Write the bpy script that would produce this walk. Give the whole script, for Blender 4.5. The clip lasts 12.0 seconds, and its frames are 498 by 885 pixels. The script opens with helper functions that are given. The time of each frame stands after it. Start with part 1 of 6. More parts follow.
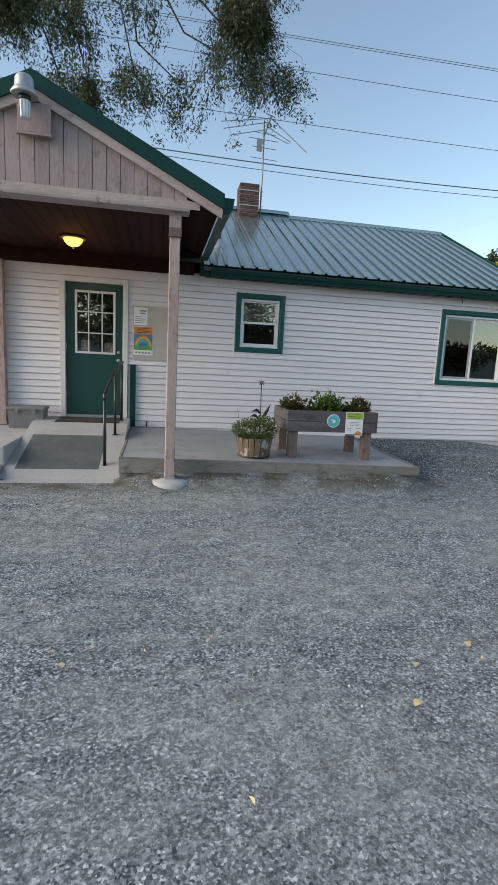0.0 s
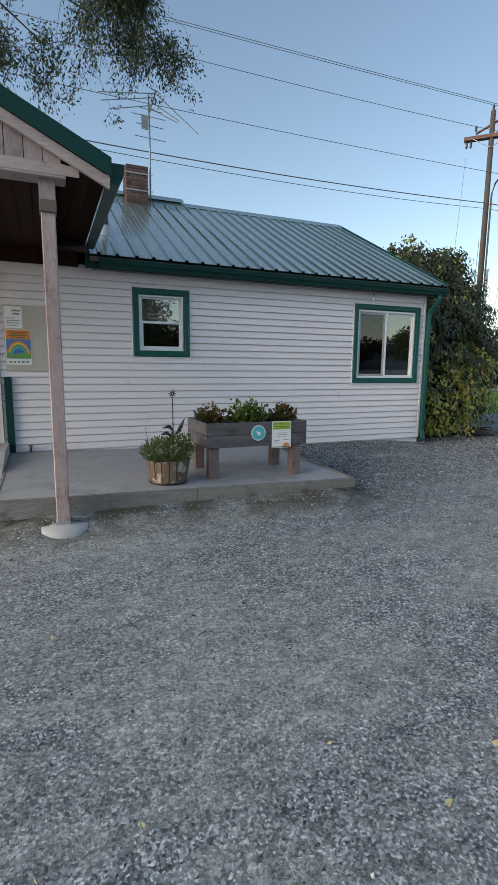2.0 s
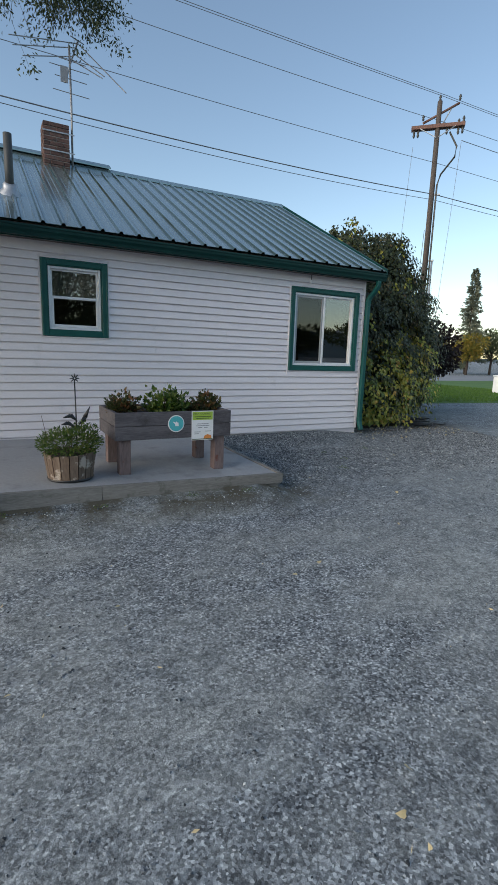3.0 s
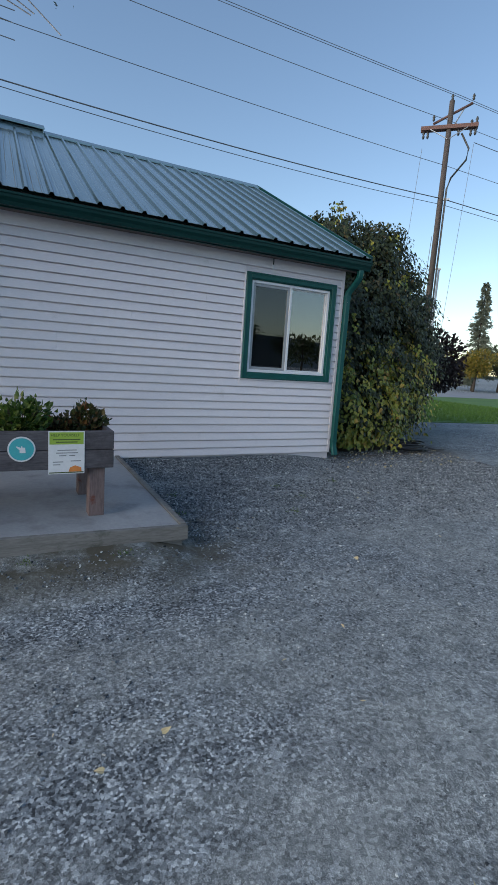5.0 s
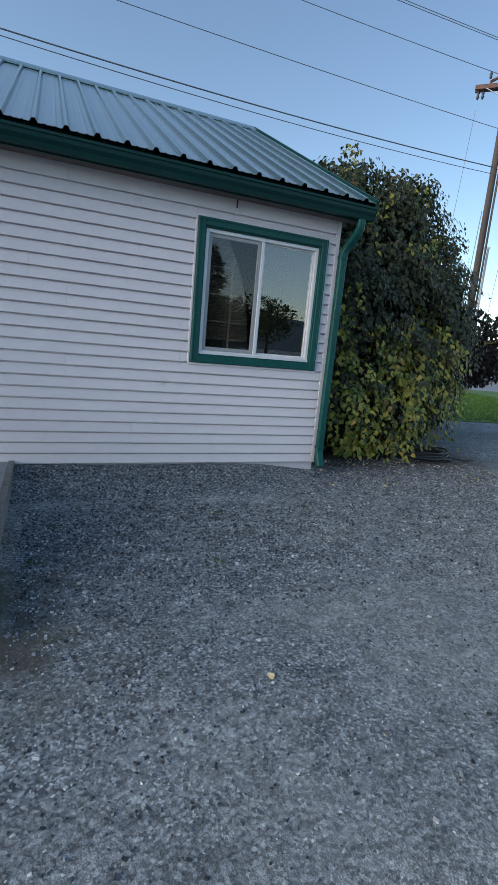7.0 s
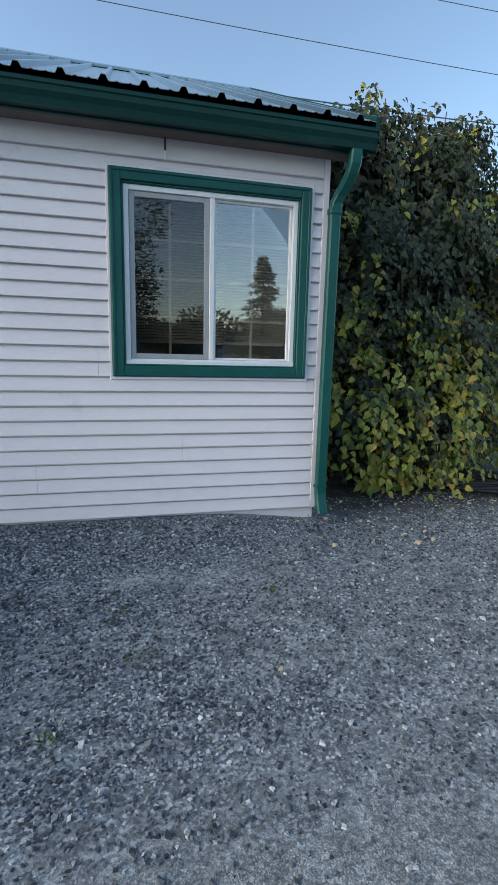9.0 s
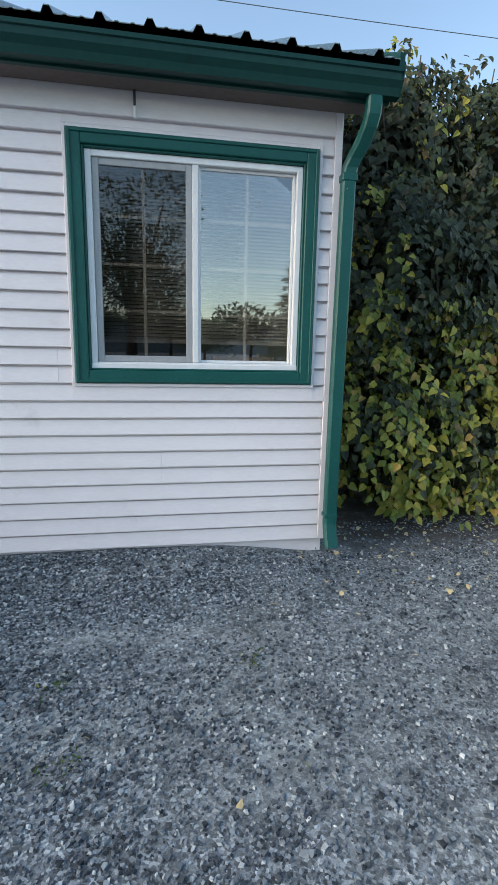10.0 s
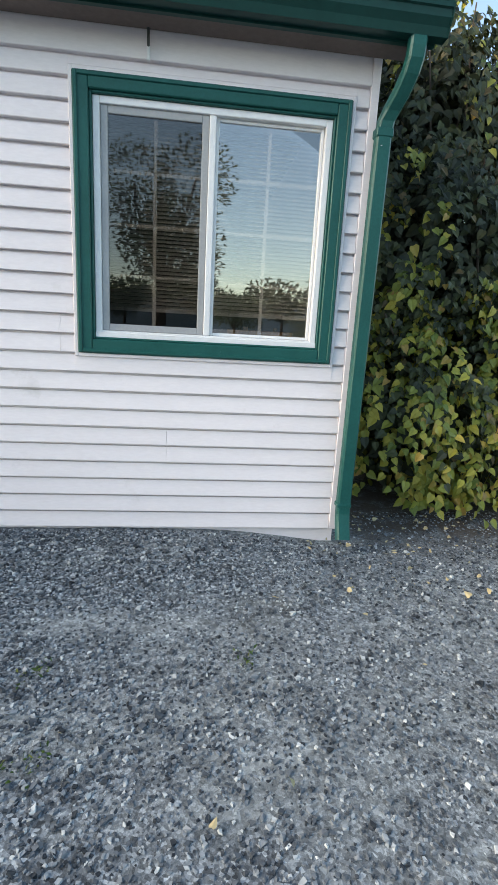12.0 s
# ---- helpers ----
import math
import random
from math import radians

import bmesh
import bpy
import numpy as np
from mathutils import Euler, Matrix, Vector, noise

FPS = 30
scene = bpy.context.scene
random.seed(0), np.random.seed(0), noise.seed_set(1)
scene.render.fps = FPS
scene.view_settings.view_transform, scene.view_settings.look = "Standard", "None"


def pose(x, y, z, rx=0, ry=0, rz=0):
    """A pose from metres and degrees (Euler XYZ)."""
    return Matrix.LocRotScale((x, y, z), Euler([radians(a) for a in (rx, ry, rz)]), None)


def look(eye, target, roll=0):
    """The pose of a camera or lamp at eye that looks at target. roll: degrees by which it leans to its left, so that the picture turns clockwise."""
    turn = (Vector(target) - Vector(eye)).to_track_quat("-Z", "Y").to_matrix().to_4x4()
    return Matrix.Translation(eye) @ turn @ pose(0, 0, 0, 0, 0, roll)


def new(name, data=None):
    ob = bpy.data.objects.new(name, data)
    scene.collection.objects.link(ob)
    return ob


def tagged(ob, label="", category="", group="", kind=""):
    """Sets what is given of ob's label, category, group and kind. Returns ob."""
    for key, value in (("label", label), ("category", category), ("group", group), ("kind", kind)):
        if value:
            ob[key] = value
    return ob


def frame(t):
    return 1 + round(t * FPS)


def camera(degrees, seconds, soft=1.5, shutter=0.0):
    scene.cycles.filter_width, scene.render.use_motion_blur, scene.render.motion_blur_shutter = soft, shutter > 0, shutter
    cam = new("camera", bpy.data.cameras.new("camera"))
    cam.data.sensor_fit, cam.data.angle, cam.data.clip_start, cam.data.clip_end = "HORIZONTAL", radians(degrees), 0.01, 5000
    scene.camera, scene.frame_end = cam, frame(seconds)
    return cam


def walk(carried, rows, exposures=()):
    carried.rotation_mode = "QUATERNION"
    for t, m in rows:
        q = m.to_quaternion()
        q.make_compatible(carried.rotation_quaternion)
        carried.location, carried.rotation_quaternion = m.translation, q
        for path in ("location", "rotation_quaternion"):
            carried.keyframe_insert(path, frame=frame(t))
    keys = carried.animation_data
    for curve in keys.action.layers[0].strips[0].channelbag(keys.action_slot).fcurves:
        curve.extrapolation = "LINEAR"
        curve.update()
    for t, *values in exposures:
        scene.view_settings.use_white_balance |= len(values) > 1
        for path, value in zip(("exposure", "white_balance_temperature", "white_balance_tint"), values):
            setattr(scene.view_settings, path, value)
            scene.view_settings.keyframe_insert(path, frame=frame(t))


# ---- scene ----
cam = camera(54.2, 12.0)
PATH = [
    (0, (-0.491, -0.204, 1.6), (-0.123, 1.736, 1.283), 2.9),
    (0.5, (-0.498, 0.13, 1.642), (-0.075, 2.066, 1.37), 2.8),
    (1, (-0.512, 0.41, 1.661), (-0.037, 2.335, 1.404), 2.1),
    (1.5, (-0.467, 0.683, 1.669), (0.082, 2.587, 1.394), 1.3),
    (2, (-0.422, 0.799, 1.67), (0.33, 2.627, 1.361), 0.6),
    (2.3, (-0.336, 0.849, 1.671), (0.509, 2.633, 1.348), 0.7),
    (2.5, (-0.208, 0.93, 1.657), (0.691, 2.684, 1.322), 1.1),
    (3, (0.103, 1.12, 1.656), (1.03, 2.856, 1.296), 1.9),
    (3.2, (0.225, 1.218, 1.634), (1.148, 2.954, 1.264), 2.0),
    (4.8, (1.458, 2.103, 1.588), (2.342, 3.866, 1.259), 3.3),
    (5, (1.65, 2.235, 1.608), (2.558, 3.987, 1.285), 3.8),
    (5.5, (2.06, 2.483, 1.606), (2.945, 4.248, 1.286), 3.0),
    (6, (2.419, 2.764, 1.612), (3.25, 4.55, 1.266), 2.9),
    (6.5, (2.825, 3.073, 1.613), (3.65, 4.853, 1.228), 4.7),
    (6.7, (2.944, 3.161, 1.617), (3.751, 4.948, 1.223), 5.1),
    (8.3, (4.145, 4.027, 1.529), (4.682, 5.923, 1.19), 2.7),
    (8.5, (4.231, 4.138, 1.55), (4.743, 6.041, 1.208), 2.2),
    (9, (4.501, 4.461, 1.555), (4.988, 6.37, 1.209), 1.3),
    (9.5, (4.711, 4.759, 1.575), (5.149, 6.678, 1.222), 0.6),
    (10, (4.914, 5.02, 1.595), (5.255, 6.957, 1.231), 1.1),
    (10.5, (4.986, 5.142, 1.593), (5.277, 7.077, 1.179), 3.1),
    (11, (4.975, 5.175, 1.589), (5.222, 7.112, 1.159), 3.6),
    (11.5, (4.992, 5.194, 1.586), (5.213, 7.133, 1.146), 3.4),
    (12, (5.036, 5.193, 1.578), (5.271, 7.126, 1.123), 3.2),
]
EXPOSURES = [(0.0, 1.25, 8000, 9), (2.5, 0.95, 7600, 9), (5.5, 0.8, 6750, 9), (9.0, 1.28, 7050, 8), (10.0, 1.6, 7450, 8), (12.0, 1.93, 8100, 9)]
SKY, SUN, SUN_ELEVATION, SUN_AZIMUTH = 0.13, 2.1, 18.0, -96.0
# eye, target, roll at each time; the rows between the stretches are carried by the glide
walk(cam, [(t, look(eye, target, roll)) for t, eye, target, roll in PATH], EXPOSURES)

# ---------------------------------------------------------------- world and light
world = bpy.data.worlds.new("dusk_sky")
scene.world = world
world.use_nodes = True
wn = world.node_tree
wn.nodes.clear()
w_out = wn.nodes.new("ShaderNodeOutputWorld")
w_bg = wn.nodes.new("ShaderNodeBackground")
w_sky = wn.nodes.new("ShaderNodeTexSky")
w_sky.sky_type = "NISHITA"
w_sky.sun_disc = False
w_sky.sun_elevation = radians(SUN_ELEVATION)
w_sky.sun_rotation = radians(SUN_AZIMUTH)
w_sky.altitude = 300
w_sky.air_density = 1.0
w_sky.dust_density = 0.5
w_sky.ozone_density = 2.0
w_bg.inputs["Strength"].default_value = SKY
wn.links.new(w_sky.outputs[0], w_bg.inputs["Color"])
wn.links.new(w_bg.outputs[0], w_out.inputs["Surface"])

sun = new("sun", bpy.data.lights.new("sun", "SUN"))
sun.data.energy = SUN
sun.data.angle = radians(60)
sun.data.color = (1.0, 0.93, 0.88)
az, el = radians(SUN_AZIMUTH), radians(SUN_ELEVATION)
sun_way = Vector((math.sin(az) * math.cos(el), math.cos(az) * math.cos(el), math.sin(el)))
sun.matrix_world = look(sun_way * 60, (0, 0, 0))


# ---------------------------------------------------------------- materials
def node_mat(name):
    m = bpy.data.materials.new(name)
    m.use_nodes = True
    n, l = m.node_tree.nodes, m.node_tree.links
    return m, n, l, n["Principled BSDF"]


def ramp(n, stops):
    r = n.new("ShaderNodeValToRGB")
    e = r.color_ramp.elements
    while len(e) < len(stops):
        e.new(0.5)
    for k, (p, c) in zip(e, stops):
        k.position, k.color = p, (*c, 1)
    return r


def place(n, l, stretch=(1, 1, 1), local=False):
    mp = n.new("ShaderNodeMapping")
    mp.inputs["Scale"].default_value = stretch
    if local:
        src = n.new("ShaderNodeTexCoord").outputs["Object"]
    else:
        src = n.new("ShaderNodeNewGeometry").outputs["Position"]
    l.new(src, mp.inputs["Vector"])
    return mp.outputs[0]


def noise_tex(n, l, vec, scale, detail=5, rough=0.6):
    t = n.new("ShaderNodeTexNoise")
    t.inputs["Scale"].default_value, t.inputs["Detail"].default_value, t.inputs["Roughness"].default_value = scale, detail, rough
    l.new(vec, t.inputs["Vector"])
    return t.outputs["Fac"]


def mixed(n, l, fac, a, b, mode="MIX"):
    x = n.new("ShaderNodeMix")
    x.data_type, x.blend_type = "RGBA", mode
    for sock, v in ((x.inputs[0], fac), (x.inputs[6], a), (x.inputs[7], b)):
        if isinstance(v, (int, float)):
            sock.default_value = v
        elif isinstance(v, tuple):
            sock.default_value = (*v, 1)
        else:
            l.new(v, sock)
    return x.outputs[2]


def bumped(n, l, bsdf, height, strength=0.3, dist=0.01):
    b = n.new("ShaderNodeBump")
    b.inputs["Strength"].default_value, b.inputs["Distance"].default_value = strength, dist
    l.new(height, b.inputs["Height"])
    l.new(b.outputs[0], bsdf.inputs["Normal"])


def surface(name, dark, light, rough=0.7, metal=0.0, fine=40, coarse=2.5, stretch=(1, 1, 1), bump=0.2, stain=None, stain_at=(0.58, 0.75), vary=0.0, spec=0.5, local=False):
    """A painted, wooden or stony surface: fine grain, coarse stains, relief, and a tone of its own for each piece."""
    m, n, l, b = node_mat(name)
    vec = place(n, l, stretch, local)
    small, big = noise_tex(n, l, vec, fine, 6), noise_tex(n, l, vec, coarse, 3)
    add = n.new("ShaderNodeMath")
    add.operation = "MULTIPLY_ADD"
    l.new(small, add.inputs[0])
    add.inputs[1].default_value = 0.55
    half = n.new("ShaderNodeMath")
    half.operation = "MULTIPLY"
    l.new(big, half.inputs[0])
    half.inputs[1].default_value = 0.45
    l.new(half.outputs[0], add.inputs[2])
    r = ramp(n, [(0.34, dark), (0.66, light)])
    l.new(add.outputs[0], r.inputs[0])
    col = r.outputs[0]
    if stain:
        vec2 = place(n, l, (1, 1, 1))
        s = ramp(n, [(stain_at[0], (0, 0, 0)), (stain_at[1], (1, 1, 1))])
        l.new(noise_tex(n, l, vec2, coarse * 2.3 + 1, 8, 0.65), s.inputs[0])
        col = mixed(n, l, s.outputs[0], col, stain)
    if vary:
        info = n.new("ShaderNodeObjectInfo")
        rr = ramp(n, [(0, (1 - vary,) * 3), (1, (1 + vary,) * 3)])
        l.new(info.outputs["Random"], rr.inputs[0])
        col = mixed(n, l, 1.0, col, rr.outputs[0], "MULTIPLY")
    l.new(col, b.inputs["Base Color"])
    b.inputs["Roughness"].default_value, b.inputs["Metallic"].default_value = rough, metal
    b.inputs["Specular IOR Level"].default_value = spec
    if bump:
        bumped(n, l, b, small, bump, 0.004)
    return m


def leaf_mat(name, stops, rough=0.5, through_light=0.25):
    m, n, l, b = node_mat(name)
    g = n.new("ShaderNodeNewGeometry")
    r = ramp(n, stops)
    l.new(g.outputs["Random Per Island"], r.inputs[0])
    vec = place(n, l)
    col = mixed(n, l, noise_tex(n, l, vec, 60), r.outputs[0], (0.6, 0.6, 0.5), "MULTIPLY")
    l.new(col, b.inputs["Base Color"])
    b.inputs["Roughness"].default_value = rough
    tr = n.new("ShaderNodeBsdfTranslucent")
    l.new(col, tr.inputs["Color"])
    mix = n.new("ShaderNodeMixShader")
    mix.inputs[0].default_value = through_light
    l.new(b.outputs[0], mix.inputs[1])
    l.new(tr.outputs[0], mix.inputs[2])
    l.new(mix.outputs[0], n["Material Output"].inputs["Surface"])
    return m


def glass_mat(name, gloss_tint=(1, 1, 1), gray=1.0):
    m, n, l, b = node_mat(name)
    n.remove(b)
    tr, gl, fr, mix = (n.new("ShaderNodeBsdfTransparent"), n.new("ShaderNodeBsdfGlossy"), n.new("ShaderNodeFresnel"), n.new("ShaderNodeMixShader"))
    tr.inputs["Color"].default_value = (gray, gray, gray, 1)
    gl.inputs["Roughness"].default_value = 0.0
    gl.inputs["Color"].default_value = (*gloss_tint, 1)
    fr.inputs["IOR"].default_value = 2.7
    l.new(fr.outputs[0], mix.inputs[0])
    l.new(tr.outputs[0], mix.inputs[1])
    l.new(gl.outputs[0], mix.inputs[2])
    l.new(mix.outputs[0], n["Material Output"].inputs["Surface"])
    return m


def glow_mat(name, color, strength):
    m, n, l, b = node_mat(name)
    b.inputs["Base Color"].default_value = (*color, 1)
    b.inputs["Emission Color"].default_value = (*color, 1)
    b.inputs["Emission Strength"].default_value = strength
    return m


def gravel_mat():
    m, n, l, b = node_mat("gravel_bed")
    vec = place(n, l)
    v1, v2 = n.new("ShaderNodeTexVoronoi"), n.new("ShaderNodeTexVoronoi")
    v1.inputs["Scale"].default_value, v2.inputs["Scale"].default_value = 95, 230
    for v in (v1, v2):
        l.new(vec, v.inputs["Vector"])
    sep = n.new("ShaderNodeSeparateColor")
    l.new(v1.outputs["Color"], sep.inputs[0])
    stone = ramp(n, [(0.0, (0.045, 0.05, 0.056)), (0.4, (0.14, 0.15, 0.163)), (0.8, (0.27, 0.285, 0.30)), (1.0, (0.52, 0.53, 0.54))])
    l.new(sep.outputs[0], stone.inputs[0])
    sep2 = n.new("ShaderNodeSeparateColor")
    l.new(v2.outputs["Color"], sep2.inputs[0])
    grit = ramp(n, [(0.0, (0.13, 0.135, 0.135)), (0.6, (0.25, 0.255, 0.25)), (1.0, (0.46, 0.46, 0.45))])
    l.new(sep2.outputs[1], grit.inputs[0])
    # worn tracks of fine dust between heaps of coarse stone, drawn out along the drive
    lane = ramp(n, [(0.42, (0, 0, 0)), (0.62, (1, 1, 1))])
    l.new(noise_tex(n, l, place(n, l, (0.45, 1.1, 1)), 0.9, 6, 0.62), lane.inputs[0])
    col = mixed(n, l, lane.outputs[0], stone.outputs[0], grit.outputs[0])
    dust = ramp(n, [(0.5, (0, 0, 0)), (0.72, (0.75, 0.75, 0.75))])
    l.new(noise_tex(n, l, place(n, l, (0.6, 1.3, 1)), 1.7, 7, 0.68), dust.inputs[0])
    col = mixed(n, l, dust.outputs[0], col, (0.33, 0.335, 0.325))
    earth = ramp(n, [(0.60, (0, 0, 0)), (0.74, (0.8, 0.8, 0.8))])
    l.new(noise_tex(n, l, vec, 0.62, 7, 0.7), earth.inputs[0])
    col = mixed(n, l, earth.outputs[0], col, (0.10, 0.092, 0.078))
    spots = ramp(n, [(0.36, (0.66, 0.71, 0.74)), (0.5, (0.90, 0.96, 0.99)), (0.66, (1.10, 1.17, 1.20))])
    l.new(noise_tex(n, l, place(n, l, (0.8, 1.2, 1)), 8.5, 5, 0.7), spots.inputs[0])
    col = mixed(n, l, 1.0, col, spots.outputs[0], "MULTIPLY")
    v3 = n.new("ShaderNodeTexVoronoi")
    v3.inputs["Scale"].default_value = 58
    l.new(place(n, l, (1, 1.15, 1)), v3.inputs["Vector"])
    sep3 = n.new("ShaderNodeSeparateColor")
    l.new(v3.outputs["Color"], sep3.inputs[0])
    lump = ramp(n, [(0.0, (0.62, 0.63, 0.64)), (0.5, (0.97, 0.98, 0.98)), (1.0, (1.28, 1.29, 1.29))])
    l.new(sep3.outputs[2], lump.inputs[0])
    col = mixed(n, l, 1.0, col, lump.outputs[0], "MULTIPLY")
    # damp mossy earth along the foot of the slab
    xyz = n.new("ShaderNodeSeparateXYZ")
    l.new(vec, xyz.inputs[0])
    band = ramp(n, [(0.0, (0, 0, 0)), (0.2, (1, 1, 1)), (0.6, (1, 1, 1)), (1.0, (0, 0, 0))])
    rng_ = n.new("ShaderNodeMapRange")
    rng_.inputs[1].default_value, rng_.inputs[2].default_value = 4.95, 6.9
    l.new(xyz.outputs[1], rng_.inputs[0])
    l.new(rng_.outputs[0], band.inputs[0])
    end = n.new("ShaderNodeMapRange")
    end.inputs[1].default_value, end.inputs[2].default_value = 3.8, 2.9
    l.new(xyz.outputs[0], end.inputs[0])
    patch = ramp(n, [(0.36, (0, 0, 0)), (0.56, (0.95, 0.95, 0.95))])
    l.new(noise_tex(n, l, vec, 3.0, 6, 0.65), patch.inputs[0])
    f1 = mixed(n, l, 1.0, band.outputs[0], end.outputs[0], "MULTIPLY")
    f2 = mixed(n, l, 1.0, f1, patch.outputs[0], "MULTIPLY")
    col = mixed(n, l, f2, col, (0.075, 0.07, 0.052))
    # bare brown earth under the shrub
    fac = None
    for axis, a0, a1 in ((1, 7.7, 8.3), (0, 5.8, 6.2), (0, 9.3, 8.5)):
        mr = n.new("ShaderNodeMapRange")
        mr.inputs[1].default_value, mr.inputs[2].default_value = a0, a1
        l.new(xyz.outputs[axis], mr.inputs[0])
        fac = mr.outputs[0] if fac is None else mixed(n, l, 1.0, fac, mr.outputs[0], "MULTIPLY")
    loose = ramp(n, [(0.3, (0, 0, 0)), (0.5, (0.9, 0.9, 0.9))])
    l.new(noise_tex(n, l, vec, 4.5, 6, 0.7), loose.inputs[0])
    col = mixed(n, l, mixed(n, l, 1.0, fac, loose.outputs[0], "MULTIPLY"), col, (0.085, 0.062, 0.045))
    l.new(col, b.inputs["Base Color"])
    b.inputs["Roughness"].default_value = 0.9
    b.inputs["Specular IOR Level"].default_value = 0.2
    bumped(n, l, b, noise_tex(n, l, vec, 110, 6, 0.7), 0.6, 0.008)
    return m


def stone_mat():
    m, n, l, b = node_mat("crushed_stone")
    g = n.new("ShaderNodeNewGeometry")
    r = ramp(n, [(0.0, (0.035, 0.04, 0.046)), (0.45, (0.15, 0.163, 0.18)), (0.8, (0.33, 0.345, 0.36)), (0.94, (0.5, 0.51, 0.51)), (1.0, (0.74, 0.73, 0.70))])
    l.new(g.outputs["Random Per Island"], r.inputs[0])
    col = mixed(n, l, noise_tex(n, l, place(n, l), 120), r.outputs[0], (0.55, 0.55, 0.55), "MULTIPLY")
    col = mixed(n, l, 0.5, r.outputs[0], col)
    spots = ramp(n, [(0.36, (0.66, 0.71, 0.74)), (0.5, (0.90, 0.96, 0.99)), (0.66, (1.10, 1.17, 1.20))])
    l.new(noise_tex(n, l, place(n, l, (0.8, 1.2, 1)), 8.5, 5, 0.7), spots.inputs[0])
    col = mixed(n, l, 1.0, col, spots.outputs[0], "MULTIPLY")
    l.new(col, b.inputs["Base Color"])
    b.inputs["Roughness"].default_value = 0.9
    b.inputs["Specular IOR Level"].default_value = 0.2
    return m


def roof_mat():
    """Painted ribbed sheet with the shaded rib sides put into its colour, and faint run-off streaks."""
    m = surface("ribbed_roof_sheet", (0.30, 0.40, 0.41), (0.39, 0.48, 0.49), 0.16, metal=0.7, fine=8, coarse=0.8, stretch=(3, 0.4, 0.4), bump=0.02, spec=0.6)
    n, l = m.node_tree.nodes, m.node_tree.links
    b = n["Principled BSDF"]
    base = b.inputs["Base Color"].links[0].from_socket
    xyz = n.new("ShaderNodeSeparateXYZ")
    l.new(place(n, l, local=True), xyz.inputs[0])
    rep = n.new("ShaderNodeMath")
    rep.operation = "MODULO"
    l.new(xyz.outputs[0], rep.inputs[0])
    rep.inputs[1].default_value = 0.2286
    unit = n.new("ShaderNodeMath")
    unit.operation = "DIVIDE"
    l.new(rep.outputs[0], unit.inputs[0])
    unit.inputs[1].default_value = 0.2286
    # two dark bands per pitch paint shade onto the sides of each rib
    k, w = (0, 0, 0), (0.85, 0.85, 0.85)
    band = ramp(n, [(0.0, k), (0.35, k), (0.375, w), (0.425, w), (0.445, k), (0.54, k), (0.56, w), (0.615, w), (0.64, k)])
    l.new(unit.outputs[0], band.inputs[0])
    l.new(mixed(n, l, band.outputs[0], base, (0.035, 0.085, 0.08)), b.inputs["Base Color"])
    return m


M_SIDING = surface("vinyl_siding", (0.71, 0.665, 0.685), (0.79, 0.745, 0.765), 0.5, fine=90, coarse=1.2, stretch=(0.25, 1, 1), bump=0.06, stain=(0.52, 0.49, 0.48), stain_at=(0.62, 0.85))
M_GREEN = surface("green_paint", (0.003, 0.07, 0.062), (0.006, 0.096, 0.086), 0.42, fine=70, coarse=4, bump=0.1, stain=(0.05, 0.16, 0.14), stain_at=(0.69, 0.73), spec=0.3)
M_DARKGREEN = surface("dark_green_metal", (0.0015, 0.032, 0.028), (0.003, 0.045, 0.04), 0.4, fine=30, coarse=2, bump=0.03, spec=0.25)
M_DOOR = surface("green_door_paint", (0.003, 0.05, 0.042), (0.005, 0.062, 0.052), 0.4, fine=60, coarse=3, bump=0.04)
M_ROOF = surface("green_roof_metal", (0.22, 0.32, 0.32), (0.29, 0.39, 0.39), 0.15, metal=0.7, fine=8, coarse=0.8, stretch=(3, 0.4, 0.4), bump=0.02, stain=(0.40, 0.46, 0.46), stain_at=(0.6, 0.85), spec=0.6)
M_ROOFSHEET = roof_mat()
M_WHITE = surface("white_vinyl", (0.70, 0.71, 0.72), (0.78, 0.79, 0.80), 0.4, fine=50, coarse=5, bump=0.03, stain=(0.55, 0.55, 0.54), stain_at=(0.66, 0.9))
M_TRIMWHITE = surface("worn_white_trim", (0.58, 0.56, 0.55), (0.7, 0.68, 0.67), 0.6, fine=60, coarse=5, bump=0.1)
M_GREYFRAME = surface("grey_screen_frame", (0.30, 0.31, 0.32), (0.38, 0.39, 0.40), 0.5, fine=80, coarse=5, bump=0.03)
M_TAUPE = surface("weathered_taupe_boards", (0.24, 0.185, 0.185), (0.38, 0.305, 0.305), 0.8, fine=26, coarse=2.2, stretch=(3.5, 3.5, 0.5), bump=0.35, stain=(0.19, 0.14, 0.13), stain_at=(0.57, 0.72), vary=0.10)
M_BEAM = surface("weathered_beam", (0.29, 0.23, 0.225), (0.46, 0.385, 0.375), 0.8, fine=26, coarse=2.0, stretch=(0.5, 3.5, 3.5), bump=0.35, stain=(0.15, 0.10, 0.09), stain_at=(0.6, 0.7))
M_POST = surface("weathered_post", (0.26, 0.185, 0.175), (0.46, 0.37, 0.36), 0.8, fine=24, coarse=1.6, stretch=(4, 4, 0.5), bump=0.4, stain=(0.20, 0.10, 0.085), stain_at=(0.54, 0.7))
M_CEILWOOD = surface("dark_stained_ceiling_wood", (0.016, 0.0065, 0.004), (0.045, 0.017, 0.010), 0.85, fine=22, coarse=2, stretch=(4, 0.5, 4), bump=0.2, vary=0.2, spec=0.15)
M_SOFFIT = surface("brown_soffit", (0.11, 0.083, 0.074), (0.16, 0.122, 0.11), 0.8, fine=30, coarse=2, bump=0.1)
